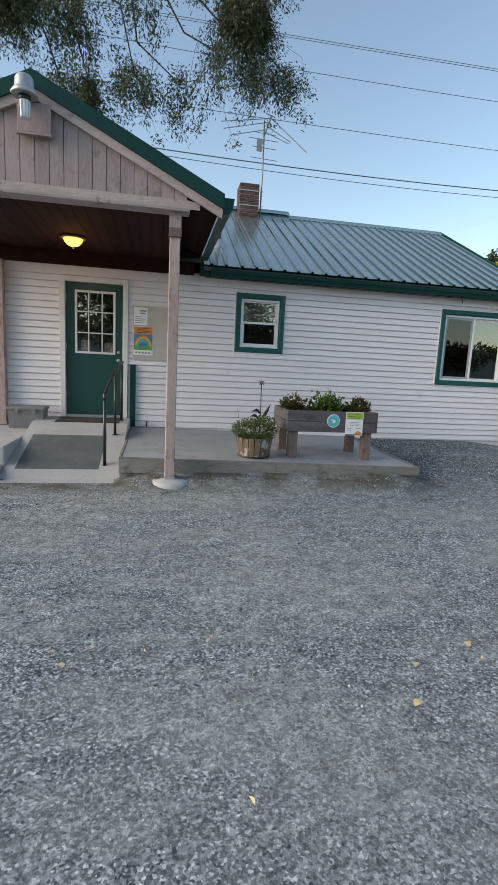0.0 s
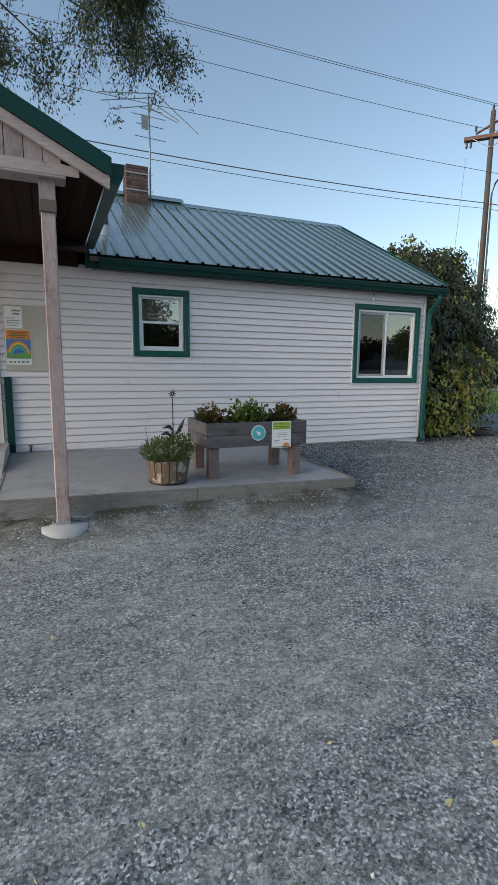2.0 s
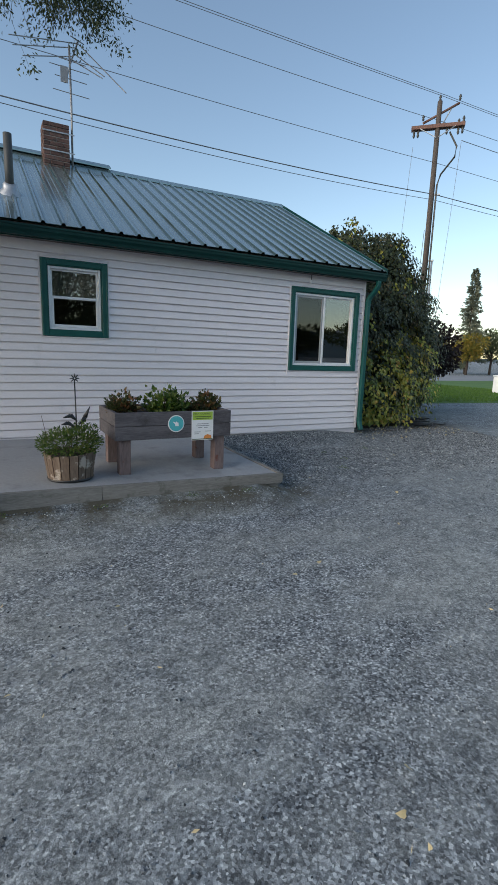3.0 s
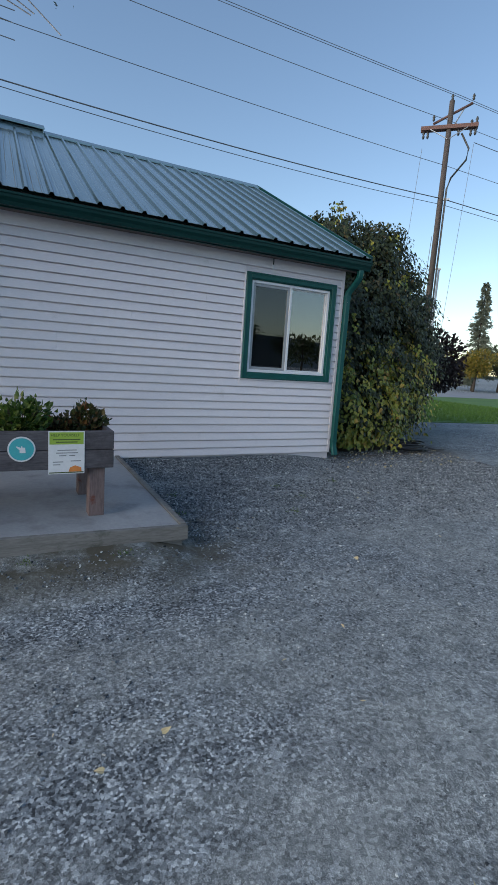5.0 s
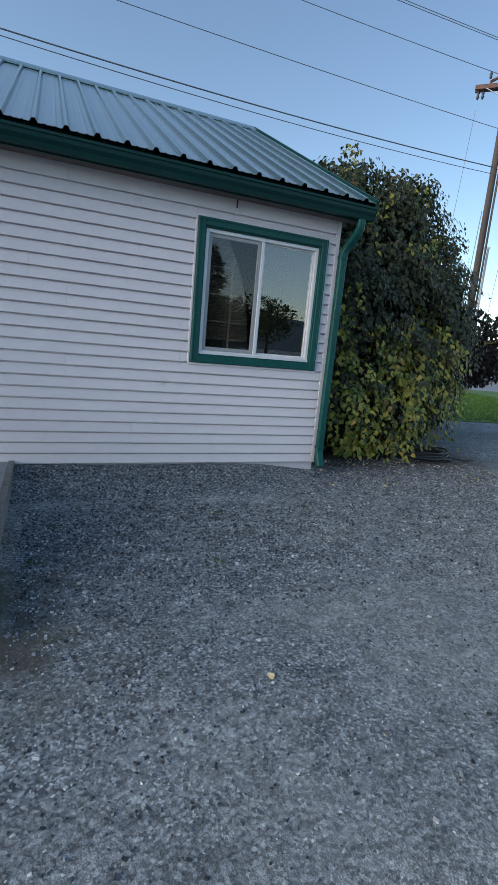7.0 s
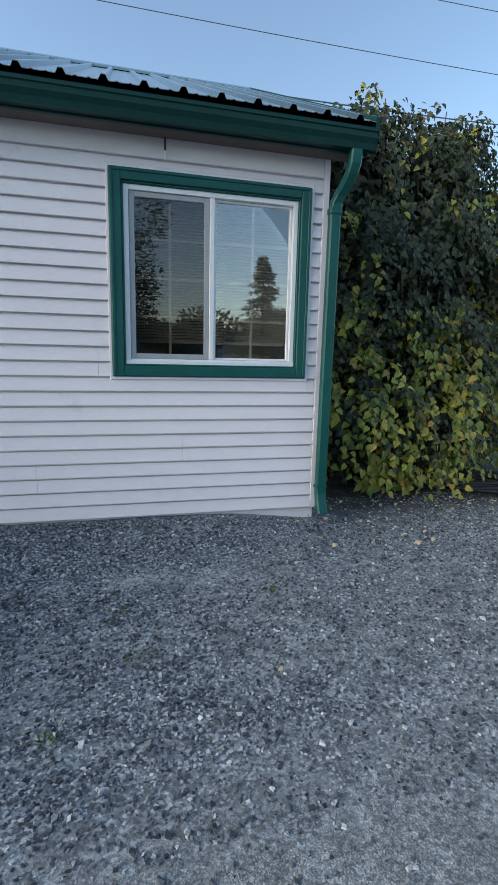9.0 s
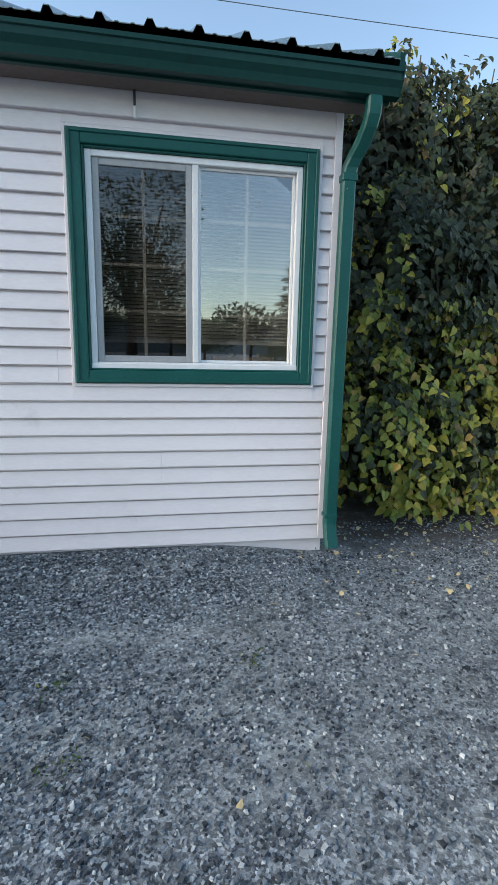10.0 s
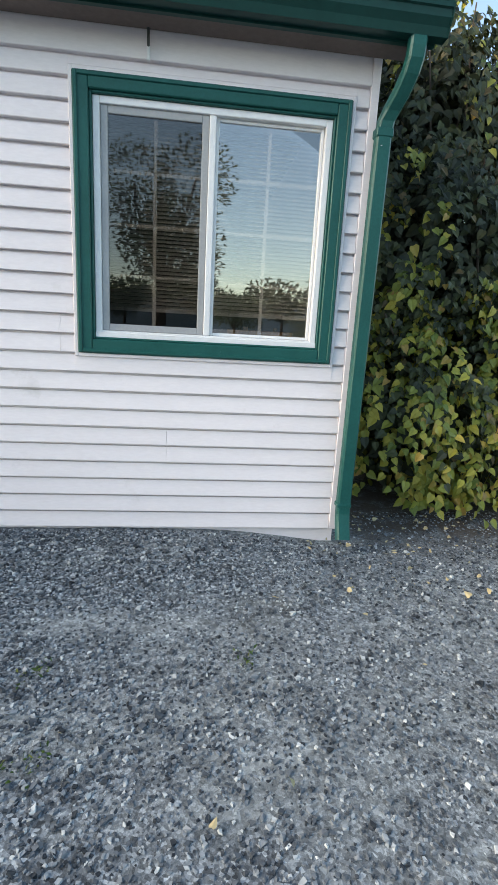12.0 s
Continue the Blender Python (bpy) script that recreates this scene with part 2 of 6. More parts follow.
M_CONCRETE = surface("grey_concrete", (0.30, 0.31, 0.32), (0.40, 0.41, 0.42), 0.75, fine=45, coarse=1.4, bump=0.12, stain=(0.22, 0.22, 0.22), stain_at=(0.56, 0.8))
M_SLAB = surface("painted_grey_slab", (0.25, 0.265, 0.28), (0.34, 0.355, 0.37), 0.5, fine=35, coarse=1.1, bump=0.08, stain=(0.18, 0.185, 0.19), stain_at=(0.52, 0.75))
M_FOUND = surface("foundation_concrete", (0.22, 0.20, 0.18), (0.34, 0.32, 0.29), 0.9, fine=40, coarse=3, bump=0.4)
M_EDGE = surface("weathered_edge_timber", (0.12, 0.118, 0.11), (0.25, 0.245, 0.235), 0.85, fine=28, coarse=2, stretch=(0.5, 0.5, 4), bump=0.4, stain=(0.07, 0.075, 0.06), stain_at=(0.55, 0.7))
M_PLANTER = surface("weathered_planter_boards", (0.05, 0.047, 0.055), (0.125, 0.118, 0.13), 0.8, fine=24, coarse=2.2, stretch=(0.6, 2, 4), bump=0.4, stain=(0.045, 0.04, 0.045), stain_at=(0.56, 0.7))
M_LEG = surface("weathered_planter_legs", (0.10, 0.072, 0.07), (0.20, 0.145, 0.14), 0.8, fine=24, coarse=3, stretch=(4, 4, 0.6), bump=0.4, stain=(0.14, 0.045, 0.03), stain_at=(0.6, 0.7))
M_BARREL = surface("peeling_barrel_wood", (0.09, 0.06, 0.045), (0.19, 0.14, 0.105), 0.85, fine=20, coarse=3, stretch=(4, 4, 0.6), bump=0.5, stain=(0.42, 0.37, 0.32), stain_at=(0.55, 0.62), vary=0.15)
M_BLACK = surface("black_metal", (0.012, 0.013, 0.014), (0.022, 0.023, 0.025), 0.4, fine=60, coarse=5, bump=0.05)
M_MAT = surface("grey_rubber_mat", (0.06, 0.075, 0.08), (0.105, 0.12, 0.125), 0.9, fine=180, coarse=3, bump=0.5, stain=(0.15, 0.16, 0.16), stain_at=(0.55, 0.8))
M_DOORMAT = surface("dark_brown_doormat", (0.018, 0.014, 0.013), (0.035, 0.028, 0.026), 0.95, fine=200, coarse=4, bump=0.6)
M_BIN = surface("grey_plastic", (0.13, 0.13, 0.14), (0.18, 0.18, 0.19), 0.55, fine=60, coarse=4, bump=0.05)
M_BRICK = surface("sooty_red_brick", (0.055, 0.03, 0.027), (0.15, 0.08, 0.068), 0.9, fine=45, coarse=6, bump=0.4, stain=(0.05, 0.045, 0.045), stain_at=(0.52, 0.7), vary=0.3)
M_MORTAR = surface("pale_mortar", (0.14, 0.125, 0.115), (0.24, 0.215, 0.20), 0.95, fine=60, coarse=6, bump=0.4)
M_STEEL = surface("galvanised_steel", (0.32, 0.34, 0.36), (0.45, 0.47, 0.49), 0.45, metal=0.6, fine=40, coarse=5, bump=0.05)
M_ANT = surface("dull_aluminium", (0.22, 0.22, 0.23), (0.30, 0.30, 0.31), 0.5, metal=0.5, fine=60, coarse=6, bump=0.02)
M_PIPE = surface("dark_vent_pipe", (0.03, 0.033, 0.035), (0.055, 0.06, 0.06), 0.6, fine=50, coarse=4, bump=0.1)
M_POLE = surface("creosoted_pole", (0.04, 0.033, 0.03), (0.085, 0.07, 0.062), 0.9, fine=14, coarse=1, stretch=(4, 4, 0.3), bump=0.4)
M_ARM = surface("red_brown_crossarm", (0.11, 0.06, 0.05), (0.17, 0.095, 0.08), 0.85, fine=14, coarse=1, stretch=(0.3, 4, 4), bump=0.3)
M_WIRE = surface("grey_cable", (0.10, 0.11, 0.125), (0.14, 0.15, 0.165), 0.7, bump=0)
M_BOARD = surface("beige_notice_board", (0.42, 0.385, 0.345), (0.50, 0.46, 0.42), 0.85, fine=80, coarse=2, bump=0.1)
M_PAPER = surface("white_paper", (0.66, 0.67, 0.68), (0.74, 0.75, 0.76), 0.8, fine=50, coarse=6, bump=0.02)
M_INK = surface("grey_print", (0.16, 0.17, 0.18), (0.25, 0.26, 0.27), 0.8, bump=0)
M_ORANGE = surface("orange_print", (0.62, 0.18, 0.04), (0.72, 0.26, 0.06), 0.6, bump=0)
M_YELLOW = surface("yellow_print", (0.62, 0.46, 0.06), (0.7, 0.55, 0.1), 0.6, bump=0)
M_BLUE = surface("blue_print", (0.03, 0.12, 0.35), (0.07, 0.22, 0.48), 0.6, fine=20, bump=0)
M_PRINTGREEN = surface("green_print", (0.08, 0.25, 0.06), (0.16, 0.35, 0.10), 0.6, fine=20, bump=0)
M_LIME = surface("lime_print", (0.28, 0.42, 0.05), (0.33, 0.48, 0.07), 0.6, bump=0)
M_DARKTEXT = surface("dark_olive_print", (0.05, 0.08, 0.02), (0.07, 0.1, 0.03), 0.6, bump=0)
M_TEAL = surface("teal_print", (0.05, 0.38, 0.42), (0.07, 0.44, 0.47), 0.5, bump=0)
M_SOIL = surface("potting_soil", (0.02, 0.015, 0.011), (0.05, 0.038, 0.028), 0.95, fine=80, coarse=10, bump=0.8)
M_BLIND = surface("pale_blind_slat", (0.6, 0.61, 0.61), (0.68, 0.69, 0.69), 0.5, fine=30, coarse=3, bump=0.02)
M_SHADE = surface("white_window_shade", (0.62, 0.66, 0.70), (0.70, 0.74, 0.78), 0.8, fine=30, coarse=2, bump=0.03)
M_ROOM = surface("dim_room_wall", (0.10, 0.10, 0.10), (0.14, 0.14, 0.135), 0.9, fine=20, coarse=1, bump=0.05)
M_BOXWOOD = surface("tan_wooden_box", (0.40, 0.26, 0.13), (0.52, 0.36, 0.2), 0.7, fine=20, coarse=3, stretch=(0.5, 3, 3), bump=0.1)
M_HOSE = surface("black_hose", (0.012, 0.012, 0.013), (0.03, 0.03, 0.032), 0.5, bump=0)
M_ASPHALT = surface("pale_asphalt_road", (0.17, 0.18, 0.20), (0.23, 0.24, 0.26), 0.9, fine=12, coarse=0.5, bump=0.1)
M_BARK = surface("dark_bark", (0.03, 0.024, 0.02), (0.075, 0.06, 0.05), 0.95, fine=14, coarse=2, stretch=(3, 3, 0.5), bump=0.7)
M_TWIG = surface("brown_twig", (0.06, 0.045, 0.035), (0.11, 0.085, 0.065), 0.9, bump=0.1)
M_GLASS = glass_mat("window_glass", (1, 1, 1), 0.72)
M_GLASSDARK = glass_mat("screened_glass", (0.32, 0.32, 0.32), 0.68)
M_LAMPGLASS = glow_mat("lit_amber_glass", (1.0, 0.42, 0.13), 1.1)
M_CLEAR = surface("ribbed_clear_glass", (0.62, 0.66, 0.70), (0.75, 0.80, 0.84), 0.15, fine=20, coarse=6, bump=0.1)
M_GRAVEL, M_STONE = gravel_mat(), stone_mat()
M_LAWN = surface("mown_lawn", (0.035, 0.10, 0.012), (0.07, 0.17, 0.022), 0.9, fine=14, coarse=0.6, bump=0.5, stain=(0.10, 0.16, 0.03), stain_at=(0.5, 0.75))
L_GREEN = leaf_mat("shrub_leaf_green", [(0, (0.018, 0.028, 0.010)), (0.5, (0.042, 0.058, 0.018)), (0.9, (0.075, 0.092, 0.028)), (1, (0.15, 0.10, 0.04))], 0.55, 0.1)
# darker opaque copy of the shrub leaf: interior shade put into the colour
L_INNER = leaf_mat("shrub_leaf_inner_shaded", [(0, (0.02, 0.03, 0.012)), (1, (0.05, 0.06, 0.02))], 0.6, 0.0)
L_YELLOW = leaf_mat("shrub_leaf_yellowing", [(0, (0.13, 0.19, 0.028)), (0.5, (0.33, 0.34, 0.05)), (0.85, (0.50, 0.42, 0.065)), (1, (0.42, 0.25, 0.06))], 0.5, 0.12)
L_PURPLE = leaf_mat("shrub_leaf_purple", [(0, (0.022, 0.012, 0.014)), (1, (0.05, 0.03, 0.026))])
L_TREE = leaf_mat("tree_leaf", [(0, (0.03, 0.048, 0.02)), (0.6, (0.055, 0.08, 0.03)), (1, (0.10, 0.12, 0.05))])
L_HERB = leaf_mat("herb_leaf", [(0, (0.03, 0.08, 0.012)), (0.6, (0.085, 0.16, 0.022)), (1, (0.2, 0.24, 0.05))])
L_PLANT = leaf_mat("planter_leaf", [(0, (0.03, 0.05, 0.016)), (0.5, (0.07, 0.09, 0.028)), (0.8, (0.14, 0.10, 0.035)), (1, (0.24, 0.08, 0.03))])
# needle colour raised well above foliage: distance haze put into it
L_SPRUCE = leaf_mat("hazed_spruce_needles", [(0, (0.15, 0.19, 0.15)), (1, (0.28, 0.30, 0.24))], 0.6, 0.45)
L_GOLD = leaf_mat("autumn_leaf", [(0, (0.10, 0.12, 0.02)), (0.6, (0.24, 0.19, 0.03)), (1, (0.35, 0.24, 0.04))])
L_FALLEN = leaf_mat("fallen_leaf", [(0, (0.40, 0.35, 0.20)), (0.45, (0.62, 0.58, 0.46)), (0.7, (0.45, 0.33, 0.11)), (1, (0.30, 0.14, 0.06))], 0.6, 0.0)
L_GRASS = leaf_mat("grass_blade", [(0, (0.05, 0.13, 0.015)), (1, (0.12, 0.24, 0.03))])


# ---------------------------------------------------------------- building helpers
def box(bm, x0, x1, y0, y1, z0, z1, bevel=0.0):
    b2 = bmesh.new()
    bmesh.ops.create_cube(b2, size=1, matrix=Matrix.Translation(((x0 + x1) / 2, (y0 + y1) / 2, (z0 + z1) / 2)) @ Matrix.Diagonal((x1 - x0, y1 - y0, z1 - z0, 1)))
    if bevel:
        bmesh.ops.bevel(b2, geom=b2.edges[:], offset=bevel, segments=1, affect="EDGES")
    merge(bm, b2)
    return bm


def merge(bm, other, m=None):
    if m is not None:
        other.transform(m)
    me = bpy.data.meshes.new("tmp")
    other.to_mesh(me)
    other.free()
    bm.from_mesh(me)
    bpy.data.meshes.remove(me)
    return bm


def prism(bm, outline, y0, y1, axis="y"):
    """An outline swept along an axis. Axis y: outline in (x, z); axis x: outline in (y, z); axis z: outline in (x, y)."""
    put = {"y": lambda p, s: (p[0], s, p[1]), "x": lambda p, s: (s, p[0], p[1]), "z": lambda p, s: (p[0], p[1], s)}[axis]
    a = [bm.verts.new(put(p, y0)) for p in outline]
    b = [bm.verts.new(put(p, y1)) for p in outline]
    faces = [bm.faces.new(a), bm.faces.new(b[::-1])]
    for i in range(len(a)):
        j = (i + 1) % len(a)
        faces.append(bm.faces.new((a[i], b[i], b[j], a[j])))
    bmesh.ops.recalc_face_normals(bm, faces=faces)
    return bm


def tube(bm, points, radius, sides=8, end_radius=None):
    """A round pipe or limb through points, tapering to end_radius."""
    pts = [Vector(p) for p in points]
    rings = []
    for i, p in enumerate(pts):
        way = (pts[min(i + 1, len(pts) - 1)] - pts[max(i - 1, 0)]).normalized()
        side = way.orthogonal().normalized() if abs(way.z) > 0.95 else way.cross(Vector((0, 0, 1))).normalized()
        up = side.cross(way)
        r = radius if end_radius is None else radius + (end_radius - radius) * i / (len(pts) - 1)
        rings.append([bm.verts.new(p + (side * math.cos(a) + up * math.sin(a)) * r) for a in (2 * math.pi * k / sides for k in range(sides))])
    for a, b in zip(rings, rings[1:]):
        for k in range(sides):
            f = bm.faces.new((a[k], a[(k + 1) % sides], b[(k + 1) % sides], b[k]))
            f.smooth = sides > 5
    bm.faces.new(rings[0][::-1])
    bm.faces.new(rings[-1])
    return bm


def lathe(bm, profile, centre, sides=24):
    rings = []
    for r, z in profile:
        rings.append([bm.verts.new((centre[0] + r * math.cos(2 * math.pi * k / sides), centre[1] + r * math.sin(2 * math.pi * k / sides), centre[2] + z)) for k in range(sides)])
    for a, b in zip(rings, rings[1:]):
        for k in range(sides):
            f = bm.faces.new((a[k], a[(k + 1) % sides], b[(k + 1) % sides], b[k]))
            f.smooth = True
    bm.faces.new(rings[0][::-1])
    bm.faces.new(rings[-1])
    return bm


def obj(name, bm, material, parent=None, label="", category="", group="", kind=""):
    me = bpy.data.meshes.new(name)
    bm.to_mesh(me)
    bm.free()
    me.materials.append(material)
    ob = new(name, me)
    if parent is not None:
        ob.parent = parent
    return tagged(ob, label, category, group, kind)


def part(name, bm, material, parent, label=""):
    return obj(name, bm, material, parent, label)


def thing(name, label, category, group="", kind="", at=(0, 0, 0)):
    ob = new(name)
    ob.location = at
    ob.empty_display_size = 0.05
    return tagged(ob, label, category, group, kind)


def bx(*a, bevel=0.0):
    return box(bmesh.new(), *a, bevel=bevel)


def ground_z(x, y):
    s = 0.012 + 0.045 * (y - 1.8)
    flat = min(max(s, 0.0), 0.265)
    def ease(u):
        u = min(max(u, 0.0), 1.0)
        return u * u * (3 - 2 * u)
    # stone banked up against the wall, earth against the slab
    heap = 0.125 * ease((y - 7.1) / 0.8) * ease((6.5 - x) / 1.5) * ease((x + 6) / 2)
    bank = 0.115 * ease((y - 4.9) / 0.6) * ease((2.95 - x) / 0.3) * ease((x + 0.95) / 0.3) if y < 7.0 else 0.0
    return flat + max(heap, bank)


def leaves(name, spots, ways, sizes, material, parent=None, heart=False, face=None, **tags):
    """Many single leaves in one mesh: at each spot a folded blade that points along its way."""
    shape = [(0, 0, 0), (0.26, -0.05, 0.05), (0.41, 0.2, 0.11), (0.30, 0.58, 0.07), (0, 1.05, -0.10), (-0.30, 0.58, 0.07), (-0.41, 0.2, 0.11), (-0.26, -0.05, 0.05), (0, 0.45, 0.0)] if heart else [(0, 0, 0), (0.2, 0.45, 0.06), (0, 1, -0.05), (-0.2, 0.45, 0.06)]
    rings = [(0, 1, 2, 8), (8, 2, 3, 4), (8, 4, 5, 6), (0, 8, 6, 7)] if heart else [(0, 1, 2), (0, 2, 3)]
    shape = np.array(shape)
    spots, ways, sizes = np.asarray(spots, float), np.asarray(ways, float), np.asarray(sizes, float)
    n = len(spots)
    ways = ways / np.linalg.norm(ways, axis=1, keepdims=True)
    rnd = np.random.normal(size=(n, 3)) if face is None else np.asarray(face, float)
    side = np.cross(ways, rnd)
    side /= np.linalg.norm(side, axis=1, keepdims=True)
    up = np.cross(side, ways)
    v = spots[:, None, :] + sizes[:, None, None] * (shape[None, :, 0:1] * side[:, None, :] + shape[None, :, 1:2] * ways[:, None, :] + shape[None, :, 2:3] * up[:, None, :])
    k = len(shape)
    base = np.arange(n) * k
    faces = []
    for r in rings:
        faces += (base[:, None] + np.array(r)[None, :]).tolist()
    me = bpy.data.meshes.new(name)
    me.from_pydata(v.reshape(-1, 3).tolist(), [], faces)
    me.materials.append(material)
    ob = new(name, me)
    if parent is not None:
        ob.parent = parent
    return tagged(ob, **tags)

# ---------------------------------------------------------------- ground
WALL, RIGHT, LEFT, BACK = 7.96, 5.93, -6.0, 14.64


def make_ground():
    """One sheet: fine near the walk, coarse out to the horizon."""
    xs = [-1500, -500, -150, -60, -25, -12, -8] + [(-6 + 0.2 * i) for i in range(81)] + [12, 15, 20, 30, 60, 150, 500, 1500]
    ys = [-1500, -500, -150, -60, -25, -12, -6, -3] + [(-1.5 + 0.2 * i) for i in range(71)] + [14, 18, 25, 40, 80, 200, 600, 1500]
    bm = bmesh.new()
    grid = []
    for y in ys:
        row = []
        for x in xs:
            z = ground_z(x, y)
            if -6 <= x <= 10 and -1.5 <= y <= 12.5:
                z += 0.012 * noise.noise((x * 1.3, y * 1.3, 0)) + 0.006 * noise.noise((x * 4, y * 4, 3))
                z -= 0.012
            row.append(bm.verts.new((x, y, z)))
        grid.append(row)
    for a, b in zip(grid, grid[1:]):
        for i in range(len(a) - 1):
            bm.faces.new((a[i], a[i + 1], b[i + 1], b[i])).smooth = True
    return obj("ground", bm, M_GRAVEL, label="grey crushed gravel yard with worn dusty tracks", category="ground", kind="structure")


make_ground()


def make_stones(count=150000):
    rng = np.random.default_rng(4)
    x = rng.uniform(-2.6, 8.6, count * 4)
    y = rng.uniform(0.6, 8.6, count * 4)
    # heaps near the wall and in bands, few in the wheel tracks
    dens = np.array([0.42 + 0.95 * noise.noise((a * 0.42, b * 1.0, 7.0)) + (0.45 if 5.6 < b < 8.0 and a > 2.9 else 0) for a, b in zip(x, y)])
    dens *= np.clip(0.16 + 0.30 * (y - 4.4), 0.16, 1.0)
    keep = rng.uniform(0, 1, count * 4) < dens * 0.7
    keep &= ~((y > 5.45) & (x < 2.9))
    keep &= ~((y > WALL - 0.02) & (x < 5.98))
    x, y = x[keep][:count], y[keep][:count]
    n = len(x)
    z = np.array([ground_z(a, b) + 0.012 * noise.noise((a * 1.3, b * 1.3, 0)) + 0.006 * noise.noise((a * 4, b * 4, 3)) - 0.012 for a, b in zip(x, y)])
    corner = np.array([(a, b, c) for a in (-1, 1) for b in (-1, 1) for c in (-1, 1)], float) * 0.68
    tri = np.array([(0, 1, 3), (0, 3, 2), (4, 6, 7), (4, 7, 5), (0, 4, 5), (0, 5, 1), (2, 3, 7), (2, 7, 6), (0, 2, 6), (0, 6, 4), (1, 5, 7), (1, 7, 3)])
    size = rng.gamma(4.0, 0.0011, n) + 0.0024
    size *= np.clip(0.7 + 0.08 * (y - 3.6), 0.7, 0.95) * np.where(x > 2.9, 1.0, 0.92)
    jit = corner[None] * rng.uniform(0.65, 1.15, (n, 8, 1)) + rng.normal(0, 0.2, (n, 8, 3))
    jit *= np.array([1.15, 0.9, 0.72])
    a = rng.uniform(0, 6.28, n)
    c, s = np.cos(a)[:, None], np.sin(a)[:, None]
    v = np.stack([jit[..., 0] * c - jit[..., 1] * s, jit[..., 0] * s + jit[..., 1] * c, jit[..., 2]], -1) * size[:, None, None]
    v += np.stack([x, y, z + size * 0.30], -1)[:, None, :]
    f = (np.arange(n)[:, None, None] * 8 + tri[None]).reshape(-1, 3)
    me = bpy.data.meshes.new("gravel")
    me.from_pydata(v.reshape(-1, 3).tolist(), [], f.tolist())
    me.materials.append(M_STONE)
    tagged(new("gravel", me), "loose blue-grey crushed stones lying on the yard", "gravel", kind="stuff")


make_stones()


# lawn, far road beyond it
def lawn():
    bm = bmesh.new()
    pts = [(9.9, 12.6), (13.0, 12.15), (20, 11.2), (60, 9.0), (60, 24.0), (24, 24.0), (6.3, 24.0), (6.3, 13.4)]
    prism(bm, pts, 0.2, 0.285, "z")
    return obj("lawn", bm, M_LAWN, label="green mown lawn beside the gravel drive", category="lawn", kind="structure")


lawn()


def lawn_grass(count=26000):
    rng = np.random.default_rng(9)
    x = rng.uniform(9.9, 22, count)
    y = rng.uniform(12.0, 21, count)
    k = y > 12.62 - 0.13 * (x - 9.9)
    x, y = x[k], y[k]
    n = len(x)
    ways = np.stack([rng.normal(0, 0.3, n), rng.normal(0, 0.3, n), np.ones(n)], -1)
    leaves("grass", np.stack([x, y, np.full(n, 0.28)], -1), ways, rng.uniform(0.04, 0.09, n), L_GRASS, label="short green grass blades of the lawn", category="grass", kind="stuff")


lawn_grass()
obj("road", bx(-200, 300, 24.0, 31.0, 0.2, 0.29), M_ASPHALT, label="pale asphalt road beyond the lawn", category="road", kind="structure")


def far_hills():
    """Low wooded ridges all round, far off; the unseen southern one is raised to darken reflections."""
    # second ridge: added height blocks the bright horizon mirrored in the panes
    for y, h, seed in ((420, 6, 2), (-420, 36, 5)):
        pts = [(-1400, -2)] + [(-1400 + 40 * i, h * (0.7 + 0.6 * noise.noise((i * 0.21, seed, 0)) + 0.15 * noise.noise((i * 1.3, seed, 4)))) for i in range(71)] + [(1400, -2)]
        bm = prism(bmesh.new(), pts, y, y + 60)
        obj("backdrop", bm, M_HILL, label="distant hazy wooded hills on the horizon", category="hill", kind="structure")


# blue-grey tone: the haze of distance put into the hill colour
M_HILL = surface("hazy_hill", (0.10, 0.14, 0.17), (0.16, 0.19, 0.21), 1.0, fine=0.1, coarse=0.02, bump=0)
far_hills()


# ---------------------------------------------------------------- house shell
W1 = (0.725, 1.548, 1.795, 2.748)
W2 = (4.42, 5.806, 1.405, 2.736)
DOOR = (-2.03, -0.99, 0.62, 2.81)
EAVE_Z, RIDGE_Y, RIDGE_Z = 3.09, 11.3, 4.965
SLOPE = (RIDGE_Z - EAVE_Z) / (RIDGE_Y - 7.66)


def wall_with_openings(x0, x1, z0, z1, holes, y0, y1):
    bm = bmesh.new()
    xs = sorted({x0, x1, *[h[0] for h in holes], *[h[1] for h in holes]})
    for a, b in zip(xs, xs[1:]):
        hs = [h for h in holes if h[0] < (a + b) / 2 < h[1]]
        z = z0
        for h in sorted(hs, key=lambda h: h[2]):
            box(bm, a, b, y0, y1, z, h[2])
            z = h[3]
        box(bm, a, b, y0, y1, z, z1)
    return bm


wall_south = obj("wall_south", wall_with_openings(LEFT, RIGHT, 0.30, 3.0, [W1, W2, DOOR], WALL + 0.015, WALL + 0.16), M_SIDING, label="front wall clad in pale pinkish-white vinyl siding", category="wall", kind="structure")
obj("wall_east", prism(bmesh.new(), [(WALL + 0.16, 0.3), (BACK - 0.16, 0.3), (BACK - 0.16, 3.0), (RIDGE_Y, 4.86), (WALL + 0.16, 3.0)], RIGHT - 0.14, RIGHT, "x"), M_SIDING, label="gable end wall in pale siding", category="wall", kind="structure")
obj("wall_west", prism(bmesh.new(), [(WALL + 0.16, 0.3), (BACK - 0.16, 0.3), (BACK - 0.16, 3.0), (RIDGE_Y, 4.86), (WALL + 0.16, 3.0)], LEFT, LEFT + 0.14, "x"), M_SIDING, label="plain gable end wall in pale siding", category="wall", kind="structure")
obj("wall_north", bx(LEFT, RIGHT, BACK - 0.16, BACK, 0.3, 3.0), M_SIDING, label="plain rear wall in pale siding", category="wall", kind="structure")
